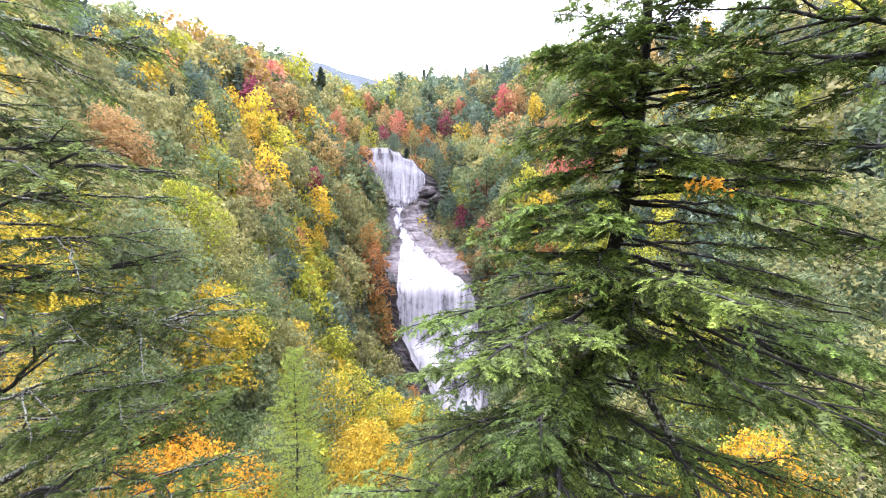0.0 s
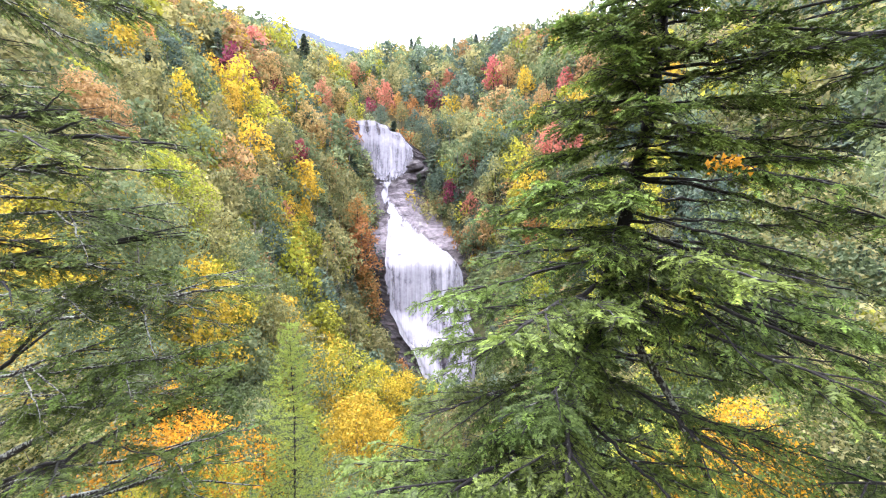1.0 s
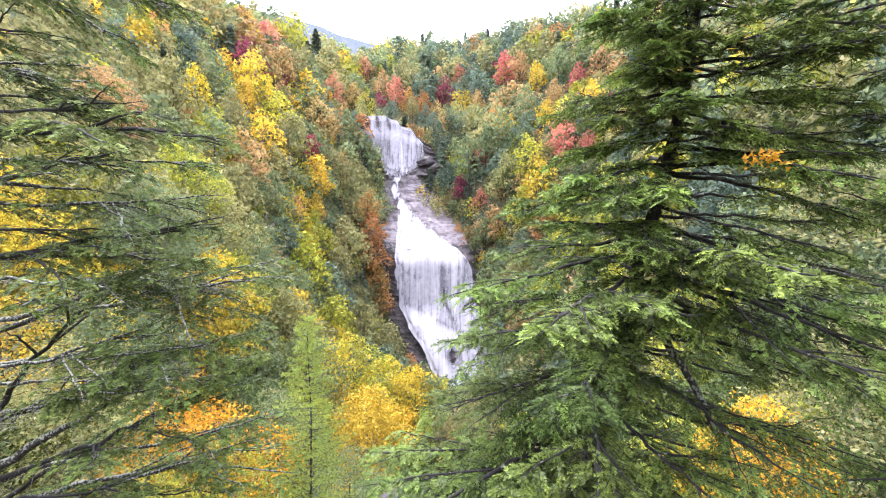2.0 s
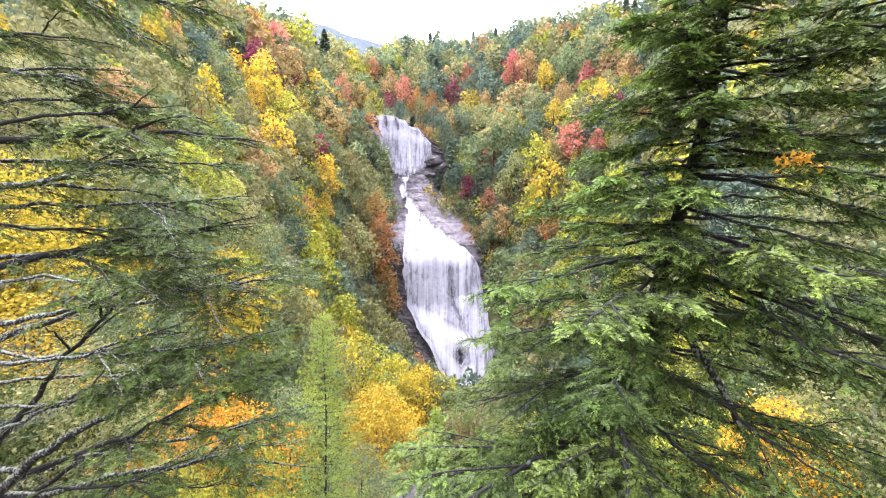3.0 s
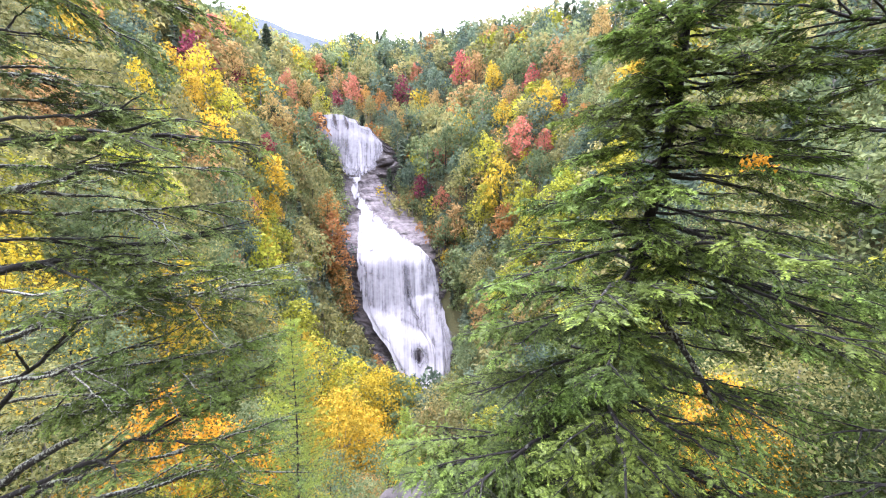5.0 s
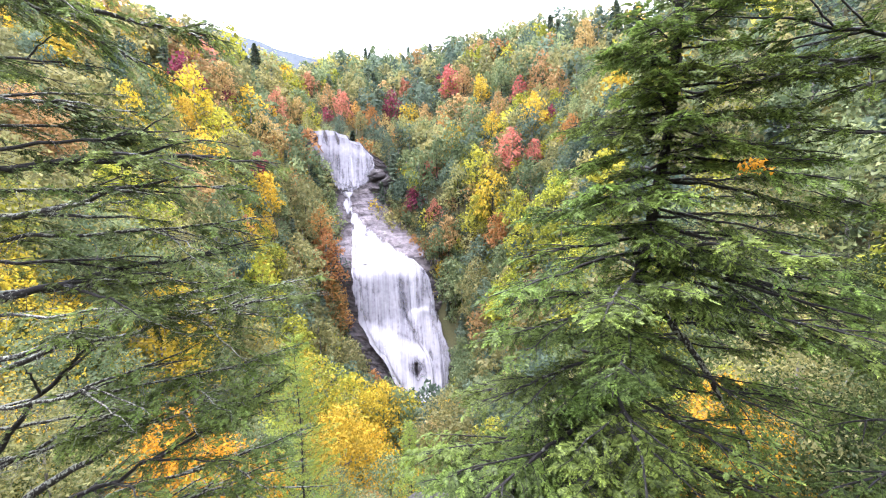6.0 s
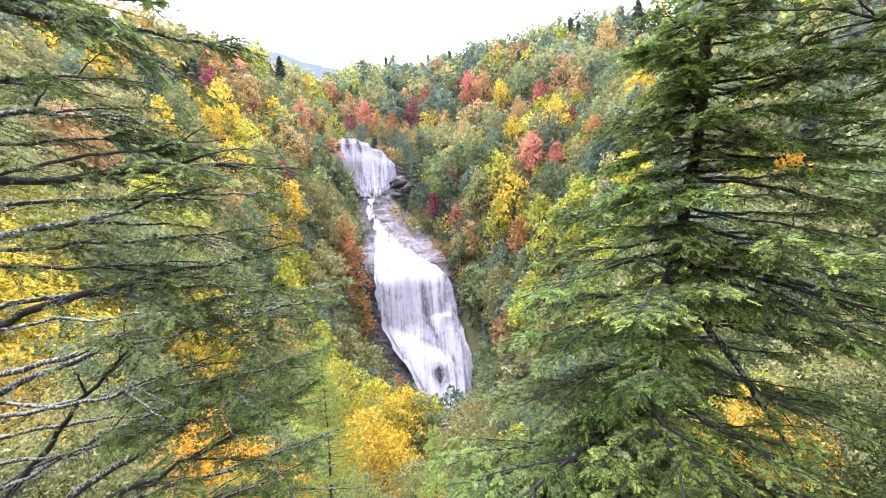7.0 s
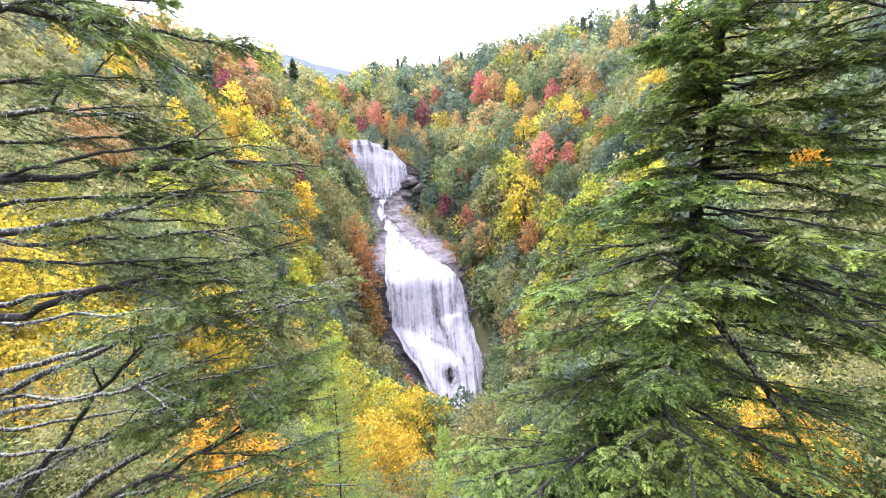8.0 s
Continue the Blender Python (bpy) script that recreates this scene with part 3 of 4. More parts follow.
def falls_clear(x, y, margin=3.0):
    """True where a tree would not stand in the falls or on the bare rock."""
    if y < 140 or y > 222:
        return not (-6 < x < 22 and 118 < y < 150)
    yc = min(max(y, 148), 214)
    xl, xr = (np.interp(yc, FALLS[::-1, 0], FALLS[::-1, k]) for k in (1, 2))
    bare = 4.0 + 2.5 * margin if y > 172 else margin + 2.0
    return x < xl - margin - 2.0 or x > xr + bare


KINDS = ("dark", "green", "olive", "lime", "yellow", "orange", "rust", "red", "crimson", "pine", "deep")


def pick(x, y, rng):
    """The kind of tree: warmer high on the slopes, greener by the water."""
    a = math.degrees(math.atan2(x, y))
    r = math.hypot(x, y)
    warm = 0.5 + 0.5 * float(bumps(np.array(x), np.array(y), 0.05, 14))
    if a < -14 and r < 150:
        w = (0.03, 0.15, 0.34, 0.30, 0.13, 0.03, 0.01, 0.01, 0.0, 0.03)
    elif a < -10:
        w = (0.10, 0.22, 0.30, 0.12, 0.09, 0.08, 0.02, 0.02, 0.01, 0.05)
    elif r > 285:
        w = (0.24, 0.31, 0.25, 0.03, 0.01, 0.03, 0.01, 0.01, 0.0, 0.16)
    elif r > 215:
        w = (0.15, 0.25, 0.28, 0.05, 0.04, 0.09, 0.03, 0.02, 0.01, 0.11)
    else:
        w = (0.19, 0.27, 0.26, 0.12, 0.07, 0.04, 0.01, 0.01, 0.0, 0.07)
    w = np.array(w)
    if r < 75:
        w[5:9] = 0
    if r < 145:
        w[7:9] = 0
    w[3:9] *= 0.4 + 1.2 * warm
    w[7:9] *= 0.3
    if a > 20:
        w[4:9] *= 0.25
    if a < -36:
        w[3:9] *= 0.3
    if -58 < x < 24 and 145 < y < 230:
        w[3:5] *= 0.35
    kind = KINDS[rng.choice(10, p=w / w.sum())]
    # near green kinds switch to the shade-darkened leaves
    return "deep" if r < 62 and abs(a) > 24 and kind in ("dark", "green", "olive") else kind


# trees that stand out: place and size (1: 15 m high)
KEY_TREES = [
    ("crimson", [(-50.5, 160.8, 1.09), (8.9, 191.1, 1.03), (33.2, 274.4, 0.94), (1.8, 261.4, 1.46), (-70.3, 191.2, 0.91), (68.7, 172.2, 0.75)]),
    ("red", [(-60.8, 235.2, 1.35), (-27.7, 247.2, 1.56), (17.3, 183.2, 0.85), (65.7, 206.2, 1.21), (36.4, 248.4, 1.7), (11.2, 281.6, 1.17), (-47.5, 133.4, 0.61), (-50.8, 279.8, 1.38), (55.3, 157.9, 0.85)]),
    ("orange", [(-54.6, 183.5, 1.46), (-51, 191.8, 1.08), (20, 241.9, 1.08), (53.9, 205, 1.18), (-71.7, 189.2, 1.52), (21.5, 172.1, 1.36), (-50.7, 242.1, 1.45), (-36.8, 259.6, 1.46), (77.7, 184.6, 1.27), (75.8, 199.9, 1.61), (43.7, 243, 1.58), (-3.1, 246.7, 1.09), (102, 207.1, 1.75)]),
    ("yellow", [(49.5, 224.1, 1.46), (47, 191.8, 1.23), (-71.3, 161.4, 1.75), (-77.6, 132.4, 1.24), (-70, 149.3, 1.21), (38.4, 160.4, 1.71), (-44.3, 144.4, 0.81)]),
    ("lime", [(42.5, 141.6, 1.32), (9.5, 195.3, 0.91), (-38.2, 115.2, 1.52), (32.5, 163.3, 1.49), (-44.2, 242, 1.35)]),
    ("rust", [(16.6, 174.9, 1.07), (-11.5, 246.7, 1.36), (-19.9, 246.4, 1.37), (7.5, 184.3, 0.79)]),
    ("olive", [(7.4, 227, 1.75), (-36.8, 188.9, 1.0), (17.3, 208.8, 1.75), (-36.8, 172.9, 1.75), (-41.9, 170.2, 1.57), (-35.4, 137.1, 1.42), (27.3, 176.3, 1.6), (-50.4, 100.9, 1.41), (-64.5, 128.3, 1.56), (-70.2, 109.6, 1.66), (-17.7, 261.3, 1.75), (52.6, 171.6, 1.44), (-26.1, 129, 1.75), (-19.4, 151.4, 1.75), (84.3, 156.4, 1.67)]),
    ("green", [(11.8, 193, 1.75), (39.9, 203.1, 1.75), (27.8, 192.8, 1.75), (-48.5, 117.5, 1.36), (-60.9, 110.9, 1.37), (20.1, 192.5, 1.54), (59.7, 218.4, 1.75), (-45.6, 99.1, 1.17), (-36.8, 103.2, 1.2), (-22.6, 303.3, 1.75), (-42.3, 299.6, 1.75)]),
    ("pine", [(-81, 272, 1.3), (-87, 270, 0.95), (124, 216, 1.4), (131, 210, 1.1)]),
    ("dark", [(1, 213.3, 1.25), (3.5, 198.3, 1.1), (-43.5, 112.3, 1.08), (97.9, 222.6, 1.75), (82, 235, 1.75)]),
]


# trees on the near slope: place, size, spread
NEAR_TREES = [
    ("yellow", [(-35.1, 36.3, 1.0, 1), (-12.1, 63.1, 1.39, 1), (-35.8, 61.1, 1.6, 1), (-35.2, 31.4, 0.84, 1), (-28.5, 24.8, 0.69, 1), (-38.1, 33.3, 1.0, 1), (-6.5, 100.3, 1.6, 1), (-13, 98.6, 1.6, 1)]),
    ("lime", [(-38.7, 73, 1.42, 1), (-11.3, 19.4, 0.73, 1), (-44.5, 46.1, 1.25, 1), (-49.2, 77.9, 1.6, 1), (-30.9, 111.7, 1.6, 1), (12.7, 21.7, 0.88, 1), (37.3, 56.2, 1.6, 1), (43.4, 90.6, 1.6, 1), (33.2, 122, 1.6, 1), (-12.4, 15.3, 0.55, 1), (39.5, 122.8, 1.6, 1), (48.1, 120.8, 1.6, 1), (-19.9, 89.6, 1.59, 1)]),
    ("gold", [(-9.9, 72.9, 1.25, 1), (-0.4, 68.2, 0.74, 1), (-14.6, 20.7, 0.88, 1), (16.2, 19.8, 0.92, 1)]),
    ("olive", [(-19, 132.4, 1.6, 1), (6.7, 74.6, 1.5, 1), (-47.3, 43.9, 1.5, 1), (-43.8, 77.5, 1.6, 1), (-33.6, 84.6, 1.6, 1), (-18.7, 19.2, 0.87, 1), (51, 52.9, 1.6, 1), (29.1, 146.1, 1.6, 1)]),
    ("rust", [(-6.9, 48.1, 0.77, 1)]),
    ("green", [(-28.4, 27.9, 0.88, 1), (-40.6, 56.6, 1.6, 1), (-39, 83.4, 1.6, 1), (-26, 75.6, 1.54, 1), (-27.3, 32.6, 1.18, 1), (-16, 37.1, 1.09, 1), (39.6, 42.8, 1.6, 1), (45, 56.9, 1.6, 1), (19.8, 120.3, 1.6, 1), (-8.6, 34.5, 0.87, 1), (-4.3, 54.3, 1.08, 1)]),
    ("orange", [(-63.8, 79.6, 1.47, 1), (33.7, 106, 1.45, 1)]),
    ("olive", [(23.4, 22, 1.3, 1)]),
]


def build_woods():
    rng = np.random.default_rng(5)
    taken = []
    for kind, rows in KEY_TREES:
        for x, y, s in rows:
            r = math.hypot(x, y)
            plant(kind, x, y, s, 2 if r < 110 else 1, int(rng.integers(0, 3)), float(rng.uniform(0, 6.28)), 1.2, 1.5 if kind == "pine" else 0.84)
            taken.append((x, y, 5.0 * s))
    spots, shrubs = [], []
    grid = {}
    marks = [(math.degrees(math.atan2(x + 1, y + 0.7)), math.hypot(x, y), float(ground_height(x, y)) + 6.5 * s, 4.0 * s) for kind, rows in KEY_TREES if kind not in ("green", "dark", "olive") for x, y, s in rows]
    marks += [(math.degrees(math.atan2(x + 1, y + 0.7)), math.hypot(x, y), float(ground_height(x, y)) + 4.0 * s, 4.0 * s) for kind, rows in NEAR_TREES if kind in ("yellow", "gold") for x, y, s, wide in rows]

    def blocks_view(x, y, top):
        """True where a tree of that top would hide one that stands out, seen from the overlook."""
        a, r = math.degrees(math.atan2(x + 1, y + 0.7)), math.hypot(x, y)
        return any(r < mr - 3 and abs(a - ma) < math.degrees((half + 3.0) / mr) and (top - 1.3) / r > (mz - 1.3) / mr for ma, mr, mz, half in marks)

    for x, y, d in taken:
        grid.setdefault((int(x // 8), int(y // 8)), []).append((x, y, d))
    tries = 0
    while tries < 45000:
        tries += 1
        a = rng.uniform(-60, 58)
        r = math.sqrt(rng.uniform(24 ** 2, 372 ** 2))
        if r < 40 and -30 < a < 26:
            continue
        rt = float(np.interp(a, LAND[:, 0], LAND[:, 5]))
        if r > rt + 22:
            continue
        x, y = r * math.sin(math.radians(a)), r * math.cos(math.radians(a))
        if not falls_clear(x, y):
            continue
        gap = (4.8 if r < 60 else 5.8 if r < 230 else 6.4) * rng.uniform(0.85, 1.15) * (1.3 if (a > 40 or a < -48) and r > 60 else 1.0)
        cx, cy = int(x // 8), int(y // 8)
        near = [p for i in (-1, 0, 1) for j in (-1, 0, 1) for p in grid.get((cx + i, cy + j), ())]
        if any((px - x) ** 2 + (py - y) ** 2 < max(gap, d) ** 2 for px, py, d in near):
            continue
        grid.setdefault((cx, cy), []).append((x, y, gap))
        spots.append((r, a, x, y))
    # understory between the trees beside the water
    tries = 0
    while tries < 26000:
        tries += 1
        x, y = rng.uniform(-75, 75), rng.uniform(95, 232)
        if not falls_clear(x, y, 1.0):
            continue
        cx, cy = int(x // 8), int(y // 8)
        near = [p for i in (-1, 0, 1) for j in (-1, 0, 1) for p in grid.get((cx + i, cy + j), ())]
        if any((px - x) ** 2 + (py - y) ** 2 < 2.4 ** 2 for px, py, d in near):
            continue
        grid.setdefault((cx, cy), []).append((x, y, 2.4))
        shrubs.append((x, y))
    tries = 0
    while tries < 9000:
        tries += 1
        a, r = rng.uniform(28, 60) * rng.choice((-1, 1)), math.sqrt(rng.uniform(26 ** 2, 140 ** 2))
        x, y = r * math.sin(math.radians(a)), r * math.cos(math.radians(a))
        cx, cy = int(x // 8), int(y // 8)
        near = [p for i in (-1, 0, 1) for j in (-1, 0, 1) for p in grid.get((cx + i, cy + j), ())]
        if any((px - x) ** 2 + (py - y) ** 2 < 3.2 ** 2 for px, py, d in near):
            continue
        grid.setdefault((cx, cy), []).append((x, y, 3.2))
        shrubs.append((x, y))
    spots.sort()
    far_v, far_q, far_i, far_t, wood_v, wood_q = [], [], [], [], [], []
    size_so_far = {"leaf": 0, "wood": 0}

    def add(kind, crown, trunk, x, y, size, turn, sink=1.5, base=None):
        c, s = math.cos(turn) * size, math.sin(turn) * size
        rot = np.array([[c, s, 0], [-s, c, 0], [0, 0, size]])
        org = np.array([x, y, (float(ground_height(x, y)) if base is None else base) - sink])
        far_v.append(crown[0] @ rot + org)
        far_q.append(crown[1] + size_so_far["leaf"])
        size_so_far["leaf"] += len(crown[0])
        far_t.append(np.full(len(crown[0]), rng.uniform(-1, 1)))
        far_i.append(np.full(len(crown[1]), KINDS.index(kind)))
        wood_v.append(trunk[0] @ rot + org)
        wood_q.append(trunk[1] + size_so_far["wood"])
        size_so_far["wood"] += len(trunk[0])

    things = 0
    for r, a, x, y in spots:
        kind = pick(x, y, rng)
        size = rng.uniform(0.95, 1.5) * (0.85 if kind == "pine" else 1.0) * (0.75 if r < 75 else 1.0) * (1.12 if r > 200 else 1.0)
        seed, turn = int(rng.integers(0, 3)), float(rng.uniform(0, 6.28))
        if blocks_view(x, y, float(ground_height(x, y)) + 13.5 * size):
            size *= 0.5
        hidden = (a > 30 or a < -46) and r > 60
        if r < 200 and not hidden and things < 150:
            plant(kind, x, y, size, 4 if r < 34 else 3 if r < 52 else 2 if r < 95 else 1, seed, turn)
            things += 1
            continue
        crown, trunk = shape_arrays("pine" if kind == "pine" else "leafy", -1 if hidden and r > 190 else 0 if r > 190 or (hidden and r > 120) else 1 if r > 80 else 2, seed)
        add(kind, crown, trunk, x, y, size, turn)
    for x, y in shrubs:
        kind = pick(x, y, rng)
        if blocks_view(x, y, float(ground_height(x, y)) + 6.0):
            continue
        crown, trunk = shape_arrays("pine" if kind == "pine" else "leafy", -1 if math.hypot(x, y) > 100 else 0 if math.hypot(x, y) > 60 else 1 if math.hypot(x, y) > 44 else 3, int(rng.integers(0, 3)))
        add(kind, crown, trunk, x, y, rng.uniform(0.45, 0.85), float(rng.uniform(0, 6.28)), 2.2)
    # bushes rooted in the ledges of the cliff
    for side, count in ((-1, 110), (1, 240)):
        for _ in range(count):
            v = rng.uniform(0.02, 1.0)
            fy, xl, xr, fz = section(v)
            clear = 9.0 if side < 0 else 16.0 if 0.12 < v < 0.55 else 12.0 if v < 0.12 else 7.0
            out = clear + rng.uniform(0, 1) ** 1.5 * 24
            x = (xl - out) if side < 0 else (xr + out)
            kind = ("dark", "green", "olive", "green", "olive", "rust")[int(rng.integers(0, 6))]
            crown, trunk = shape_arrays("leafy", -1, int(rng.integers(0, 3)))
            add(kind, crown, trunk, x, fy + 0.05 * out - rng.uniform(0.5, 3.5), rng.uniform(0.3, 0.7), float(rng.uniform(0, 6.28)), 1.0, fz)
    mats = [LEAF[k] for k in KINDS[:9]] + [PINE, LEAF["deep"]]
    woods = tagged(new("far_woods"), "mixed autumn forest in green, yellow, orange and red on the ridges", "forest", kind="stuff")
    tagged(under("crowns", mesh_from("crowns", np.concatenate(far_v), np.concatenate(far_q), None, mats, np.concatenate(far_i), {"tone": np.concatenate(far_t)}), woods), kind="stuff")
    tagged(under("trunks", mesh_from("trunks", np.concatenate(wood_v), None, np.concatenate(wood_q), [PALE_BARK]), woods), kind="stuff")


build_woods()


# ---- hemlocks beside the overlook ----
UP = np.array([0, 0, 1.0])


def fronds(rng, base, heading, normal, length, fresh):
    """Flat feathery sprays: short needle twigs to both sides of a drooping stem, ending in a tip."""
    k, m = len(base), 9
    f = np.concatenate([np.repeat(np.linspace(0.06, 0.82, 4), 2), [0.85]])
    sign = np.concatenate([np.tile([1.0, -1.0], 4), [0.0]])
    heading = unit(heading)
    side = unit(np.cross(heading, normal))
    ff = np.clip(f[None] + rng.normal(size=(k, m)) * 0.04, 0, 1)
    root = base[:, None] + heading[:, None] * (length[:, None] * ff)[..., None] - UP * (0.22 * length[:, None] * ff ** 2)[..., None]
    a = (0.95 - 0.35 * ff) * sign[None] + rng.normal(size=(k, m)) * 0.14
    d = heading[:, None] * np.cos(a)[..., None] + side[:, None] * np.sin(a)[..., None] + rng.normal(size=(k, m, 3)) * 0.10
    d = unit(d - UP * 0.12)
    tl = (length[:, None] * (0.50 - 0.26 * ff) * rng.uniform(0.75, 1.2, (k, m)) + 0.012)[..., None]
    w = unit(np.cross(d, normal[:, None])) * (0.007 + 0.15 * tl)
    g = np.clip(fresh[:, None] * rng.uniform(0.6, 1.15, (k, m)) * (0.55 + 0.6 * ff), 0, 1)
    return np.stack([root + w, root + d * tl, root - w], 2).reshape(-1, 3), np.repeat(g.ravel(), 3)


def spray_along(rng, pts, length, bare, dense, wood, sprays, mood):
    """Side branches in a flat spray along a stem, with the needle fronds on them."""
    s = np.linspace(0, 1, len(pts))
    count = max(6, int(length * 7.5 * dense))
    ss = np.sort(rng.uniform(0.06, 0.995, count))
    origin = np.stack([np.interp(ss, s, pts[:, k]) for k in range(3)], -1)
    tang = unit(np.stack([np.interp(ss, s, np.gradient(pts[:, k])) for k in range(3)], -1))
    sign = np.where(np.arange(count) % 2 == 0, 1.0, -1.0)
    sid = unit(np.cross(tang, UP))
    ang = rng.uniform(0.55, 1.15, count)
    d2 = unit(tang * np.cos(ang)[:, None] + sid * (sign * np.sin(ang))[:, None] + UP * rng.normal(size=(count, 1)) * 0.14)
    l2 = np.minimum((0.20 + 0.27 * length * (1.05 - ss) ** 0.8) * rng.uniform(0.5, 1.1, count), 1.0)
    gap = np.sin(ss * length * rng.uniform(2.2, 3.6) + rng.uniform(0, 6.28)) + rng.normal(size=count) * 0.3
    leafy = (ss > bare * rng.uniform(0.6, 1.3, count)) & (gap > -0.75)
    for i in range(count):
        t = np.linspace(0, 1, 4)[:, None]
        kink = rng.normal(size=3) * 0.05 * l2[i]
        sag = 0.26 * l2[i]
        q = origin[i] + d2[i] * l2[i] * t - UP * sag * t ** 2 + kink * t * (1 - t) * 4
        if l2[i] > 0.34:
            wood.append(tube(q[::3] if l2[i] < 0.55 else q, np.linspace(0.009, 0.0025, 4)[::3 if l2[i] < 0.55 else 1] * (0.6 + 0.6 * l2[i]), 3))
        if not leafy[i]:
            for _ in range(2):
                k = rng.uniform(0.3, 0.95)
                b0 = origin[i] + d2[i] * l2[i] * k - UP * sag * k * k
                b1 = b0 + unit(d2[i] + rng.normal(size=3) * 0.6) * rng.uniform(0.1, 0.35)
                wood.append(tube(np.stack([b0, (b0 + b1) / 2 + rng.normal(size=3) * 0.02, b1]), (0.005, 0.004, 0.002), 3))
            continue
        nc = max(3, int(l2[i] / 0.055))
        kc = np.clip(np.linspace(0.12, 1.0, nc) + rng.normal(size=nc) * 0.03, 0.04, 1)
        turn = np.where(np.arange(nc) % 2 == 0, 1.0, -1.0) * rng.uniform(0.35, 1.0, nc)
        turn[-1] = 0.0
        up = unit(UP + rng.normal(size=(nc, 3)) * 0.42)
        across = unit(np.cross(d2[i][None], up))
        out = unit(d2[i] * np.cos(turn)[:, None] + across * np.sin(turn)[:, None] - UP * (0.30 * kc)[:, None])
        cen = origin[i] + d2[i] * (l2[i] * kc)[:, None] - UP * (sag * kc ** 2)[:, None]
        size = rng.uniform(0.10, 0.20, nc) * (1.15 - 0.35 * kc)
        young = rng.random() < (0.20 + 0.50 * ss[i]) * mood
        bright = (rng.uniform(0.45, 1.0) if young else rng.uniform(0.0, 0.22)) * (0.45 + 0.65 * kc) * rng.uniform(0.7, 1.15, nc)
        sprays.append(fronds(rng, cen, out, up, size, bright))


def limb_arrays(rng, start, azimuth, rise, length, radius, droop, bare=0.35, dense=1.0, broken=False):
    """A crooked limb that forks, with side branches and needle sprays."""
    s = np.linspace(0, 1, 20)
    fwd = np.array([math.sin(azimuth) * math.cos(rise), math.cos(azimuth) * math.cos(rise), math.sin(rise)])
    side = np.array([math.cos(azimuth), -math.sin(azimuth), 0.0])
    calm = 0.5 if length > 5.8 else 1.0
    w1, w2, ph, mood = rng.normal() * 0.07 * calm, rng.normal() * 0.03 * calm, rng.uniform(0, 6.28), rng.uniform(0.15, 1.6)
    pts = start + fwd * (s * length)[:, None] - UP * (droop * length * s ** 2)[:, None]
    pts = pts + side * (length * (w1 * s ** 2 * (1 - s) * 3 + w2 * np.sin(s * 7 + ph) * (1 - s)))[:, None]
    pts = pts + UP * (length * (0.012 * np.sin(s * 9 + ph) + 0.007 * np.sin(s * 23 + 2 * ph)) * (1 - s))[:, None]
    pts[1:-1] += rng.normal(size=(18, 3)) * 0.0035 * length
    wood, sprays = [tube(pts, radius * (1 - s) ** 0.8 + (0.03 if broken else 0.006), 7)], []
    if broken:
        for k in (0.55, 0.8, 0.93):
            b0 = pts[int(k * 19)]
            b1 = b0 + unit(fwd + rng.normal(size=3) * 0.8) * rng.uniform(0.25, 0.6)
            wood.append(tube(np.stack([b0, (b0 + b1) / 2 + rng.normal(size=3) * 0.03, b1]), (0.02, 0.014, 0.006), 4))
        return join_parts(wood), None
    spray_along(rng, pts, length, bare, dense, wood, sprays, mood)
    forks = 0 if length < 1.5 else 2 if length < 2.6 else 3 if length < 6 else 4
    for f in range(forks):
        k = rng.uniform(0.3, 0.8) if length < 6 else rng.uniform(0.52, 0.88)
        p0 = np.array([np.interp(k, s, pts[:, c]) for c in range(3)])
        turn = (1 if f % 2 else -1) * rng.uniform(0.30, 0.75)
        d = unit(fwd * math.cos(turn) + side * math.sin(turn) + UP * rng.normal() * 0.12)
        fl = length * (1 - k) * rng.uniform(0.7, 1.0)
        t = np.linspace(0, 1, 9)
        q = p0 + d * (t * fl)[:, None] - UP * (max(droop, 0.03) * 1.2 * fl * t ** 2)[:, None] + rng.normal(size=(9, 3)) * 0.012 * fl * t[:, None]
        wood.append(tube(q, radius * 0.5 * (1 - k * 0.5) * (1 - t) ** 0.8 + 0.004, 5))
        spray_along(rng, q, fl, bare * 0.6, dense, wood, sprays, mood)
    if not sprays:
        return join_parts(wood), None
    V = np.concatenate([v for v, g in sprays])
    return join_parts(wood), (V, np.arange(len(V)).reshape(-1, 3), None, np.concatenate([g for v, g in sprays]))


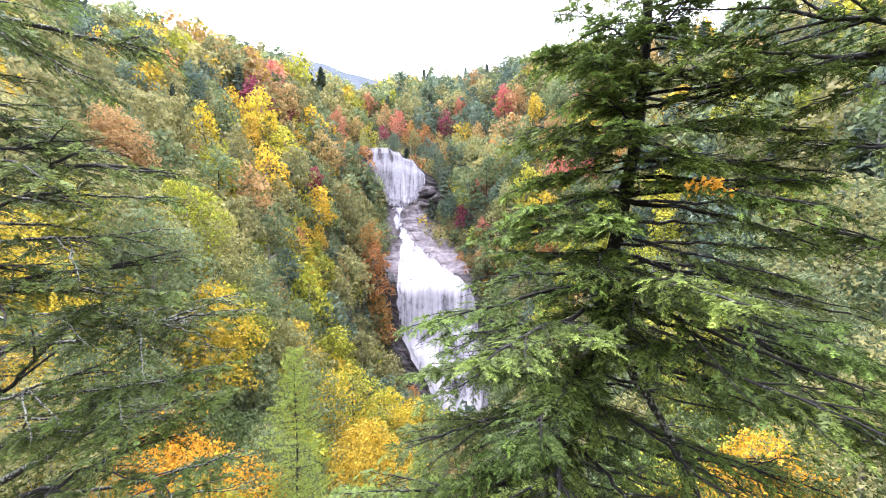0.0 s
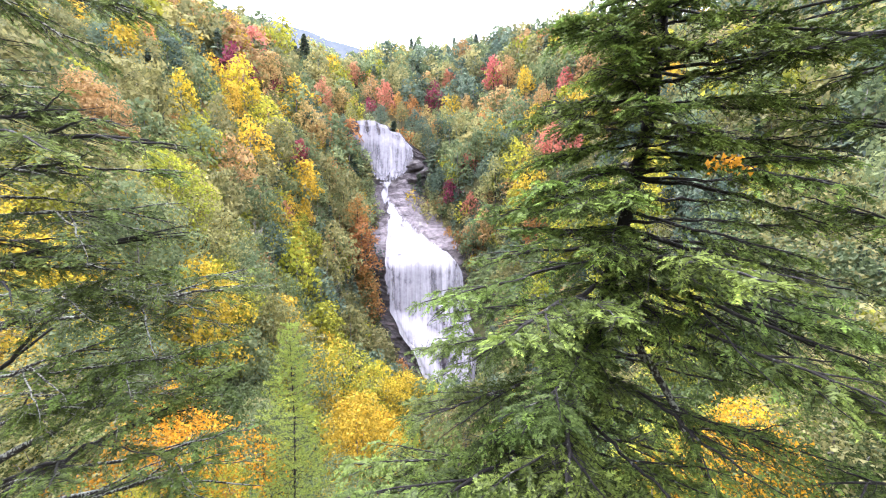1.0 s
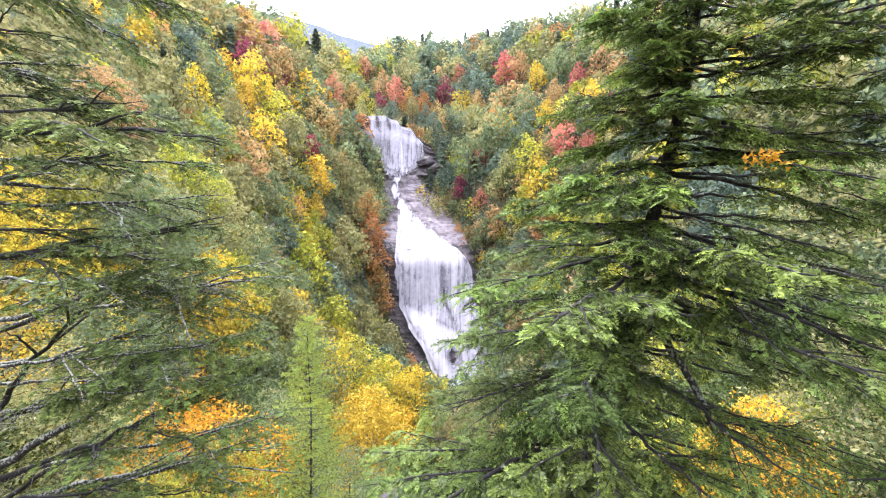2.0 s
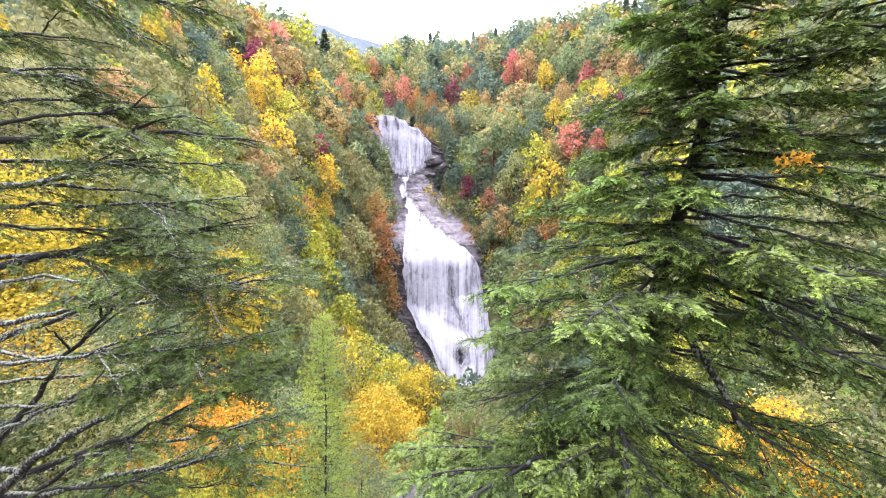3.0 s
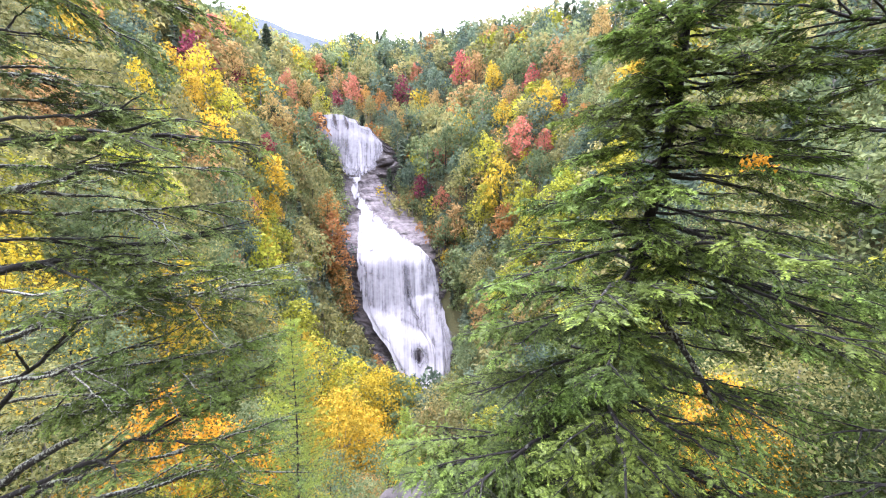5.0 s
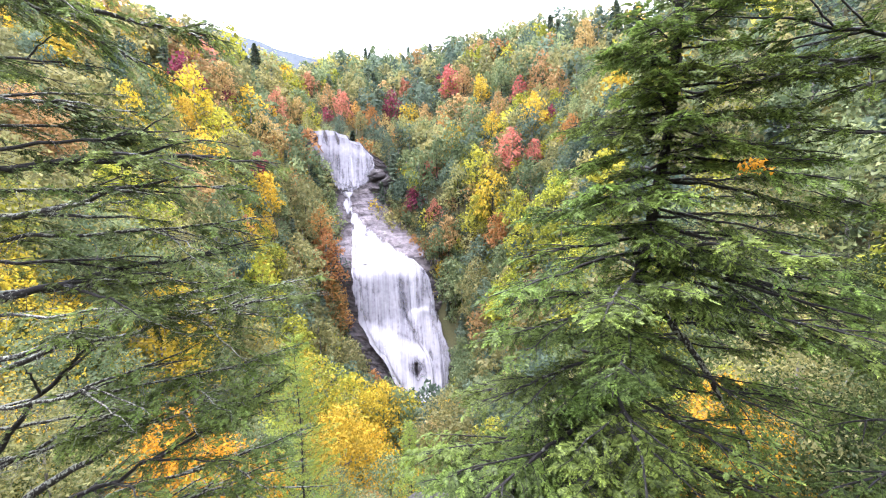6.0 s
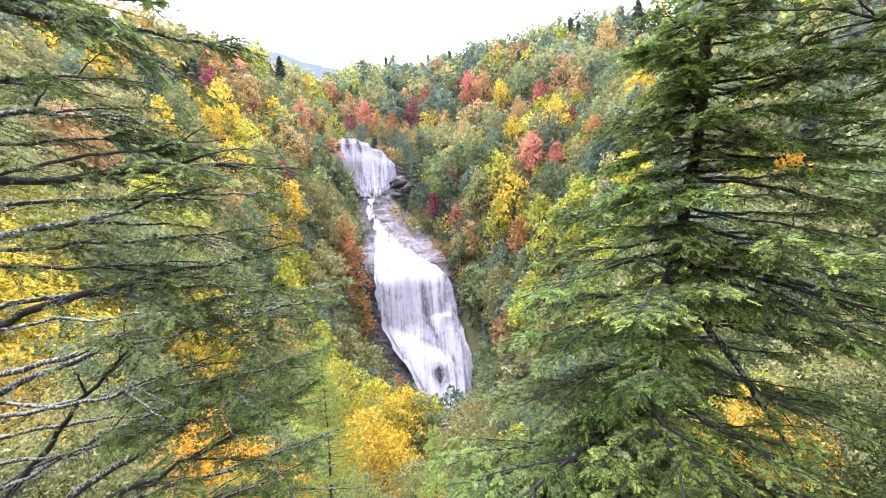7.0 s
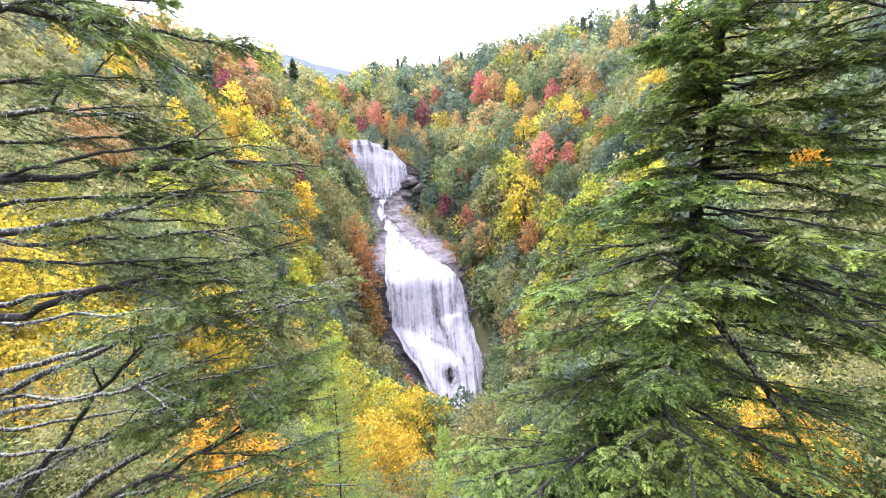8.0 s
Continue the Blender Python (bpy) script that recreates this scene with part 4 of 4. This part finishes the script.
def hemlock(base, lean, height, radius, limbs, label, needles, bark, seed, lichen=0.85):
    """Trunk with limbs; lean: slope and bend in x and y; limbs: world height, azimuth, rise, length, radius, droop, bare share, density."""
    rng = np.random.default_rng(seed)
    tree = new("hemlock_tree")
    tree.location = base
    tagged(tree, label, "tree", "hemlocks beside the overlook")
    zz = np.linspace(-0.8, height, 30)
    wob = 0.05 * np.sin(zz * 0.9 + seed)
    axis = np.stack([lean[0] * zz + lean[1] * zz ** 2 + wob, lean[2] * zz + lean[3] * zz ** 2 + 0.05 * np.cos(zz * 0.7), zz], -1)
    rr = radius * np.clip(1.06 - zz / height, 0.03, 2) ** 0.8 * (1 + 0.5 * np.exp(-np.maximum(zz, 0) / 0.8))
    v, q = tube(axis, rr, 12)
    ring = np.arange(len(v)) % 12
    v[:, :2] += (0.03 * np.sin(ring * 2.6 + v[:, 2] * 3.1))[:, None] * np.array([[1, 0.7]]) * radius / 0.3
    under("trunk", mesh_from("trunk", v, None, q, [bark], smooth=True), tree, "dark furrowed hemlock trunk")
    for wz, az, rise, length, rad, droop, bare, dense in limbs:
        start = np.array([np.interp(wz - base[2], zz, axis[:, k]) for k in range(3)])
        dead = dense == 0
        wood, leaf = limb_arrays(rng, start, radians(az), radians(rise), length, rad, droop, bare, dense, dead)
        limb = under("limb", mesh_from("limb", wood[0], None, wood[1], [bark if rng.random() < lichen and not dead else LICHEN_BARK], smooth=True), tree)
        if dead:
            tagged(limb, "broken bare limb crusted with pale lichen")
        if leaf:
            under("needle_sprays", mesh_from("needle_sprays", leaf[0], leaf[1], leaf[2], [needles], floats={"fresh": leaf[3]}), limb)
    return tree


def right_hemlock():
    rng = np.random.default_rng(21)
    z = float(ground_height(1.9, 9.8))
    # the stem leans out low down and straightens higher up
    slope, bend, slope_y, bend_y = 0.1878, -0.0113, -0.0758, 0.0018
    x, y = 4.05 + slope * z + bend * z * z, 8.62 + slope_y * z + bend_y * z * z
    lean = (slope + 2 * bend * z, bend, slope_y + 2 * bend_y * z, bend_y)
    rows = []
    wz, az = z + 2.5, 40.0
    while wz < 13.0:
        az = (az + 137.5 + rng.uniform(-20, 20)) % 360
        open_side = np.interp(wz, [-6, -3.6, -1, 0.4, 1.3, 2.2, 3.0, 3.8, 4.6, 5.5, 9, 12], [5.5, 5.5, 4.7, 4.8, 3.4, 3.1, 2.5, 2.8, 1.8, 1.4, 1.2, 0.8])
        hill_side = np.interp(wz, [-6, 3.5, 5, 9, 12], [4.8, 4.2, 2.6, 1.8, 0.9])
        share = 0.5 + 0.5 * math.cos(radians(az - 85))
        length = (open_side + (hill_side - open_side) * share) * rng.uniform(0.75, 1.1)
        rise = rng.uniform(-10, 8) - (5 * share if wz < 3 else 0)
        back = math.cos(radians(az - 15)) > 0.35
        rows.append((wz, az, rise, length, 0.010 + 0.0085 * length, rng.uniform(0.0, 0.09), 0.32 * share + 0.05, 0.45 if back else 1.7 - 0.75 * share))
        wz += rng.uniform(0.11, 0.21) * (1.0 if wz < 6.5 else 2.6)
    # long limbs on the uphill side, one of them dead
    for wz, az, rise, length, rad, bare, dense in (
            (-0.2, 148, -57, 4.6, 0.075, 0, 0), (0.36, 104, -17, 5.8, 0.06, 0.5, 0.8), (-1.4, 108, -9, 4.9, 0.05, 0.5, 0.8),
            (2.2, 128, 4, 3.4, 0.06, 0.3, 0.9), (3.0, 120, -8, 3.4, 0.05, 0.35, 0.9), (1.0, 106, -14, 5.2, 0.055, 0.45, 0.8),
            (0.9, 118, -30, 5.6, 0.05, 0.75, 0.5), (0.1, 108, -25, 6.0, 0.05, 0.7, 0.5)):
        rows.append((wz, az, rise, length, rad, 0.03, bare, dense))
    # drooping leafy limbs low on the uphill side
    wz = -6.5
    while wz < 4.6:
        rows.append((wz, rng.uniform(85, 150), rng.uniform(-12, 5), rng.uniform(3.2, 5.2), 0.035, rng.uniform(0.0, 0.08), 0.42, 1.15))
        wz += rng.uniform(0.8, 1.4)
    # leafy limbs towards the overlook that hide most of the stem
    wz = -7.0
    while wz < 6.5:
        rows.append((wz, rng.uniform(150, 285), rng.uniform(-12, 12), rng.uniform(1.0, 3.0), 0.018, rng.uniform(0.04, 0.2), 0.04, 1.9))
        wz += rng.uniform(0.16, 0.32) if wz < 2.5 else rng.uniform(0.10, 0.20)
    hemlock((x, y, z), lean, 14.0 - z, 0.22, rows, "large dark green hemlock leaning over the slope with drooping sprays", HEMLOCK, BARK, 31, 1.0)


# limbs: world height, azimuth, rise, length, radius, droop, bare share, density
NEAR_LIMBS = [
    (2.2, 94.4, 11.2, 9.32, 0.111, 0.16, 0.4, 0.783),
    (2.35, 94, 8, 7.6, 0.06, 0.02, 0.5, 0.7),
    (1.3, 96.2, 0.1, 7.47, 0.117, -0.15, 0.47, 0.783),
    (4.1, 93.4, -0.3, 6.7, 0.091, 0.08, 0.37, 0.783),
    (6.26, 83, 3.8, 7.81, 0.117, 0.16, 0.42, 1.282),
    (7.87, 84.8, -19.5, 7, 0.065, 0.15, 0.42, 1.282),
    (6.03, 86.3, 12.3, 6.3, 0.065, 0.15, 0.32, 0.783),
    (4.41, 90, 10.8, 5.91, 0.052, 0.16, 0.32, 0.783),
]
UPPER_LIMBS = [
    (-0.62, 88, 10.8, 8.61, 0.111, -0.01, 0.54, 0.783),
    (-0.43, 90, 13.4, 7.78, 0.072, 0.16, 0.49, 0.783),
    (1.72, 92.6, -10.6, 8.91, 0.058, -0.16, 0.44, 0.783),
    (1.77, 85.8, 11.4, 8.42, 0.058, 0.16, 0.44, 0.783),
    (1.07, 88.3, -6.2, 6.67, 0.052, -0.06, 0.39, 0.783),
    (3.26, 84.7, 9.2, 6.63, 0.052, 0.16, 0.34, 0.783),
]
LOW_LIMBS = [
    (-3.84, 101.6, 25, 11.52, 0.117, 0.09, 0.55, 0.96),
    (-3, 99.7, 14.9, 12.84, 0.096, 0.06, 0.6, 0.96),
    (-3.87, 106.2, 5.3, 10.13, 0.08, -0.16, 0.8, 0.22),
    (-4.33, 99.6, 4, 7.8, 0.064, -0.05, 0.7, 0.22),
    (-8.87, 96.9, 38.9, 9.68, 0.16, 0.12, 0, 0),
    (-8.05, 100.2, 17.4, 12.18, 0.096, -0.15, 0.58, 0.96),
    (-8.71, 96.5, 20.5, 13.11, 0.107, 0.15, 0.8, 0.22),
    (-7.17, 96.8, 4.6, 11.94, 0.091, -0.16, 0.62, 0.608),
    (-10, 96.2, 27.5, 12.58, 0.085, 0.08, 0.6, 0.72),
]
STEEP_LIMBS = [
    (-8.05, 96.1, 49.7, 11.69, 0.117, 0.1, 0.73, 0.3),
    (-6.65, 100.4, 27.6, 11.31, 0.064, 0.08, 0.48, 1.02),
    (-5.22, 97.8, 2.9, 8.11, 0.064, -0.16, 0.58, 0.646),
    (-9.87, 95.3, 37.4, 8.14, 0.107, 0.03, 0.68, 0.3),
    (-3.31, 100.6, -1.5, 12.01, 0.053, -0.16, 0.43, 1.02),
    (-0.75, 100.9, -5.5, 12.74, 0.053, -0.16, 0.43, 1.02),
    (-6.25, 100.8, 23.2, 12.72, 0.048, 0.15, 0.43, 1.02),
    (-8.44, 100.6, 16.8, 11.41, 0.048, 0.09, 0.38, 1.02),
]
EDGE_LIMBS = [
    (16.21, -75.7, -5.2, 6.52, 0.098, 0.03, 0.32, 1.08),
    (15.51, -77.3, 13.6, 6.57, 0.069, 0.02, 0.27, 1.08),
    (16.01, -85.2, -10.1, 4.83, 0.057, 0.06, 0.27, 1.08),
    (13.81, -76.2, 9.7, 5.11, 0.057, 0.03, 0.27, 1.08),
    (11.56, -79.0, 20.9, 5.06, 0.057, 0.04, 0.27, 1.08),
    (9.71, -80.8, 19.3, 4.62, 0.057, 0.06, 0.27, 1.08),
    (8.86, -84.4, 14.9, 4.22, 0.057, 0.08, 0.22, 1.08),
    (8.31, -81.7, -0.5, 4.18, 0.057, 0.06, 0.22, 1.08),
    (7.41, -82.1, -9.1, 4.41, 0.057, 0.06, 0.22, 1.08),
]


def left_hemlocks():
    x, y = -13.6, 8.0
    hemlock((x, y, float(ground_height(x, y))), (0, 0, 0, 0), 19.0, 0.28, NEAR_LIMBS + UPPER_LIMBS, "tall hemlock with long lichen-crusted limbs and thin grey-green sprays", HEMLOCK_DULL, BARK, 41, 0.5)
    x, y = -16.6, 11.6
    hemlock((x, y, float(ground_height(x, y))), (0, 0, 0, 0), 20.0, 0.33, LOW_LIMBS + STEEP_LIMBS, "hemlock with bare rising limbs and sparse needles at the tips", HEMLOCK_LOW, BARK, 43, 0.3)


def edge_hemlock():
    x, y = 10.9, 5.6
    z = float(ground_height(x, y))
    rows = [(h + z, *rest) for h, *rest in EDGE_LIMBS]
    hemlock((x, y, z), (0, 0, 0, 0), 19.0, 0.26, rows, "hemlock at the overlook's edge with a thick dark limb", HEMLOCK, BARK, 47, 1.0)


right_hemlock()
left_hemlocks()
edge_hemlock()


# ---- trees of the near slope ----
def build_near_trees():
    rng = np.random.default_rng(12)
    for kind, rows in NEAR_TREES:
        for x, y, s, wide in rows:
            plant(kind, x, y, s, 4 if math.hypot(x, y) < 42 * s else 3 if math.hypot(x, y) < 70 * s else 2 if math.hypot(x, y) < 100 * s else 1, 5 + int(rng.integers(0, 2)), float(rng.uniform(0, 6.28)), 0.8, wide)


build_near_trees()


def young_pine(x, y, height, seed, label, needles, thin=1.0):
    """A slender pine with whorls of rising branches and soft needle tufts."""
    rng = np.random.default_rng(seed)
    tree = tagged(new("pine_tree"), label, "tree")
    tree.location = (x, y, float(ground_height(x, y)))
    zz = np.linspace(-0.5, height, 14)
    axis = np.stack([0.05 * np.sin(zz * 0.6), 0.04 * np.cos(zz * 0.5), zz], -1)
    v, q = tube(axis, 0.10 * (1.03 - np.clip(zz / height, 0, 1)) + 0.008, 8)
    under("trunk", mesh_from("trunk", v, None, q, [BARK], smooth=True), tree, "slim dark trunk")
    wood, tv = [], []
    h = height * 0.10
    while h < height * 0.985:
        f = 1 - h / height
        reach = (0.35 + 4.6 * f ** 0.85) * thin
        for az in rng.uniform(0, 6.28) + np.arange(6) * 1.05 + rng.normal(size=6) * 0.2:
            length = reach * rng.uniform(0.45, 1.15)
            d = np.array([math.cos(az), math.sin(az), 0.0])
            s = np.linspace(0, 1, 7)[:, None]
            p = np.array([0, 0, h]) + d * length * s + np.array([0, 0, 1.0]) * length * (0.12 * s + 0.22 * s ** 2)
            wood.append(tube(p, np.linspace(0.020, 0.004, 7) * (0.5 + f), 4))
            k = rng.uniform(0.22, 1.0, int(15 * length / 1.5) + 6)
            side = np.array([-d[1], d[0], 0])
            c = np.stack([np.interp(k, s[:, 0], p[:, j]) for j in range(3)], -1)
            c = c + side * (rng.normal(size=len(k)) * 0.22 * length * (1.1 - k))[:, None] + rng.normal(size=c.shape) * 0.05
            n = 16
            dirs = unit(rng.normal(size=(len(k), n, 3)) * 0.75 + d * 0.7 + np.array([0, 0, 0.25]))
            l = rng.uniform(0.10, 0.19, (len(k), n, 1))
            w = unit(np.cross(dirs, rng.normal(size=dirs.shape))) * 0.009
            tv.append(np.stack([c[:, None] - w, c[:, None] + w, c[:, None] + dirs * l], 2).reshape(-1, 3))
        h += 0.34 + 0.36 * f
    wv, wq = join_parts(wood)
    tagged(under("branch_wood", mesh_from("branch_wood", wv, None, wq, [BARK], smooth=True), tree), kind="stuff")
    tv = np.concatenate(tv)
    under("needles", mesh_from("needles", tv, np.arange(len(tv)).reshape(-1, 3), None, [needles]), tree, "soft light green needle tufts")
    return tree


young_pine(-8.4, 23.5, float(-5.0 - ground_height(-8.4, 23.5)), 3, "young white pine with soft light green needles below the overlook", SOFT_PINE)
young_pine(-1.7, 33.0, float(-15.8 - ground_height(-1.7, 33.0)), 4, "small bluish green pine beside a grey boulder", SOFT_PINE, 0.8)


def boulder(x, y, z, sx, sy, sz, seed, label, jag=1.0):
    rng = np.random.default_rng(seed)
    bm = bmesh.new()
    bmesh.ops.create_icosphere(bm, subdivisions=4, radius=1)
    for v in bm.verts:
        d = v.co.normalized()
        r = 1 + 0.22 * jag * noise.noise(d * 1.3 + Vector((seed, 0, 0))) + 0.07 * jag ** 1.5 * noise.noise(d * 4 + Vector((0, seed, 0))) + 0.03 * jag * noise.noise(d * 11)
        v.co = Vector((d.x * sx * r, d.y * sy * r, max(d.z, -0.7) * sz * r))
    me = bpy.data.meshes.new("boulder")
    bm.to_mesh(me)
    bm.free()
    me.materials.append(BOULDER_ROCK)
    for p in me.polygons:
        p.use_smooth = True
    ob = new("boulder", me)
    ob.matrix_basis = pose(x, y, z, rng.uniform(-6, 6), rng.uniform(-12, -4), rng.uniform(-20, 20))
    return tagged(ob, label, "boulder")


boulder(-1.1, 12.8, -12.7, 2.7, 2.1, 4.3, 2, "tall smooth grey boulder on the slope among bushes")


def orange_sprig(x, y, z):
    """A maple twig with orange leaves caught among the hemlock limbs."""
    rng = np.random.default_rng(77)
    top = tagged(new("maple_sprig"), "sprig of orange maple leaves resting on a hemlock limb", "twig")
    top.location = (x, y, z)
    stems, pos = [], []
    for k in range(5):
        d = unit(np.array([rng.uniform(-1, 1), rng.uniform(-0.6, 0.6), rng.uniform(-0.3, 0.25)]))
        t = np.linspace(0, 1, 5)[:, None]
        p = d * 0.34 * t + np.array([0, 0, -0.06]) * t ** 2
        stems.append(tube(p, np.linspace(0.006, 0.002, 5), 4))
        pos.append(p[1 + rng.integers(0, 4, 16)] + rng.normal(size=(16, 3)) * 0.05)
    v, q = join_parts(stems)
    under("twig", mesh_from("twig", v, None, q, [BARK]), top)
    c = cards(np.concatenate(pos), rng.normal(size=(80, 3)) + np.array([0, -0.5, 0.8]), 0.075, rng)
    tagged(under("foliage", mesh_from("foliage", c[0], c[1], None, [LEAF["gold"]]), top), kind="stuff")


orange_sprig(4.66, 5.93, 2.2)


def fall_boulders():
    """Dark rocks that part the water at the foot of the lower tier."""
    for x, y, z, w, h, k in ((4.6, 154.2, -55.5, 7.0, 6.5, 14), (21.0, 153.6, -54.5, 4.4, 4.8, 15), (2.0, 145.4, -66.0, 4.4, 3.0, 16), (9.5, 144.6, -67.0, 5.4, 3.6, 18),
                              (16.0, 146.4, -64.0, 4.2, 3.4, 19), (-8.4, 209.2, 24.6, 4.4, 2.8, 17), (-4.2, 208.6, 20.4, 4.8, 2.6, 20), (-9.5, 206.4, 17.2, 3.0, 1.6, 21)):
        ob = boulder(x, y, z, w, 3.5, h, k, "dark wet rock hump parting the falling water", 1.7)
        ob.data.materials[0] = SLAB_ROCK if 0 < x < 10 else CLIFF_ROCK


fall_boulders()

# trees rooted on the cliff beside the falls: crown place and size
CLIFF_TREES = [
    ("rust", [(-28.5, 165, -7.8, 1.15), (-26.8, 164, -17.5, 1.2), (-30.5, 169, 1.7, 0.95), (-26.0, 161, -27.5, 1.2), (-25.0, 158, -37.0, 1.1)]),
    ("dark", [(-7.0, 209.5, 43.5, 0.5), (-42.2, 210.5, 44.0, 0.5), (-4.5, 210.5, 44.5, 0.7), (-44.5, 211.5, 46, 0.7), (-2.0, 212, 38.2, 1.0), (4.5, 200, 15.5, 1.1), (-9.0, 221, 49.5, 0.9), (-27.0, 222, 51.5, 0.9)]),
    ("deep", [(25, 157, -41, 0.6), (28, 157, -47, 0.7), (24.5, 153, -57, 0.6), (29, 155, -56, 0.7), (23.5, 159, -34, 0.45)]),
    ("green", [(-45.5, 210.5, 37, 0.7), (6.5, 207, 29.2, 1.1), (-48, 214, 38, 1.0), (17.5, 171, -9.0, 1.0)]),
    ("olive", [(-16, 222, 53, 0.9), (-43, 222, 51.8, 1.0), (-37.5, 192, 12.0, 1.3), (-40.0, 178, 4.0, 1.3)]),
    ("orange", [(-49, 211, 29.8, 0.9)]), ("lime", [(-35, 157, -19, 1.1)]),
]


def build_cliff_trees():
    rng = np.random.default_rng(90)
    for kind, rows in CLIFF_TREES:
        for x, y, z, s in rows:
            plant(kind, x, y, s, 1, int(rng.integers(0, 3)), float(rng.uniform(0, 6.28)), 0.0, 1.1 if kind == "rust" else 0.85, z - 8.0 * s)


build_cliff_trees()


def bare_sapling(x, y, height, seed, base=None):
    """A leafless grey sapling with forked twigs."""
    rng = np.random.default_rng(seed)
    top = tagged(new("bare_sapling"), "leafless pale grey sapling among the autumn trees", "tree")
    top.location = (x, y, (float(ground_height(x, y)) if base is None else base) - 0.2)
    zz = np.linspace(0, height, 8)
    axis = np.stack([0.03 * height * np.sin(zz * 1.3), 0.02 * height * np.cos(zz), zz], -1)
    v, q = tube(axis, np.linspace(0.012, 0.003, 8) * height, 6)
    under("trunk", mesh_from("trunk", v, None, q, [PALE_BARK], smooth=True), top)
    parts = []
    for k in range(26):
        h = rng.uniform(0.25, 0.98)
        p = np.array([np.interp(h * height, zz, axis[:, c]) for c in range(3)])
        d = unit(np.array([rng.normal(), rng.normal(), rng.uniform(0.5, 1.6)]))
        length = height * rng.uniform(0.15, 0.38) * (1.2 - h)
        t = np.linspace(0, 1, 5)[:, None]
        w = p + d * length * t + rng.normal(size=(5, 3)) * 0.03 * length
        parts.append(tube(w, np.linspace(0.005, 0.0015, 5) * height, 4))
        for _ in range(3):
            f = w[int(rng.integers(1, 5))]
            e = f + unit(d + rng.normal(size=3) * 0.7) * length * rng.uniform(0.25, 0.5)
            parts.append(tube(np.stack([f, (f + e) / 2 + rng.normal(size=3) * 0.02 * length, e]), np.array([0.003, 0.002, 0.001]) * height, 3))
    v, q = join_parts(parts)
    tagged(under("twig_spray", mesh_from("twig_spray", v, None, q, [PALE_BARK], smooth=True), top), kind="stuff")


for sx, sy, sh, sk in ((46.5, 55.5, 15.0, 61), (-32.5, 139.0, 17.0, 62), (-1.6, 60.0, 9.0, 63), (-44.0, 103.0, 17.0, 64), (49.5, 51.0, 15.0, 65), (40.5, 54.0, 13.0, 66)):
    bare_sapling(sx, sy, sh, sk)
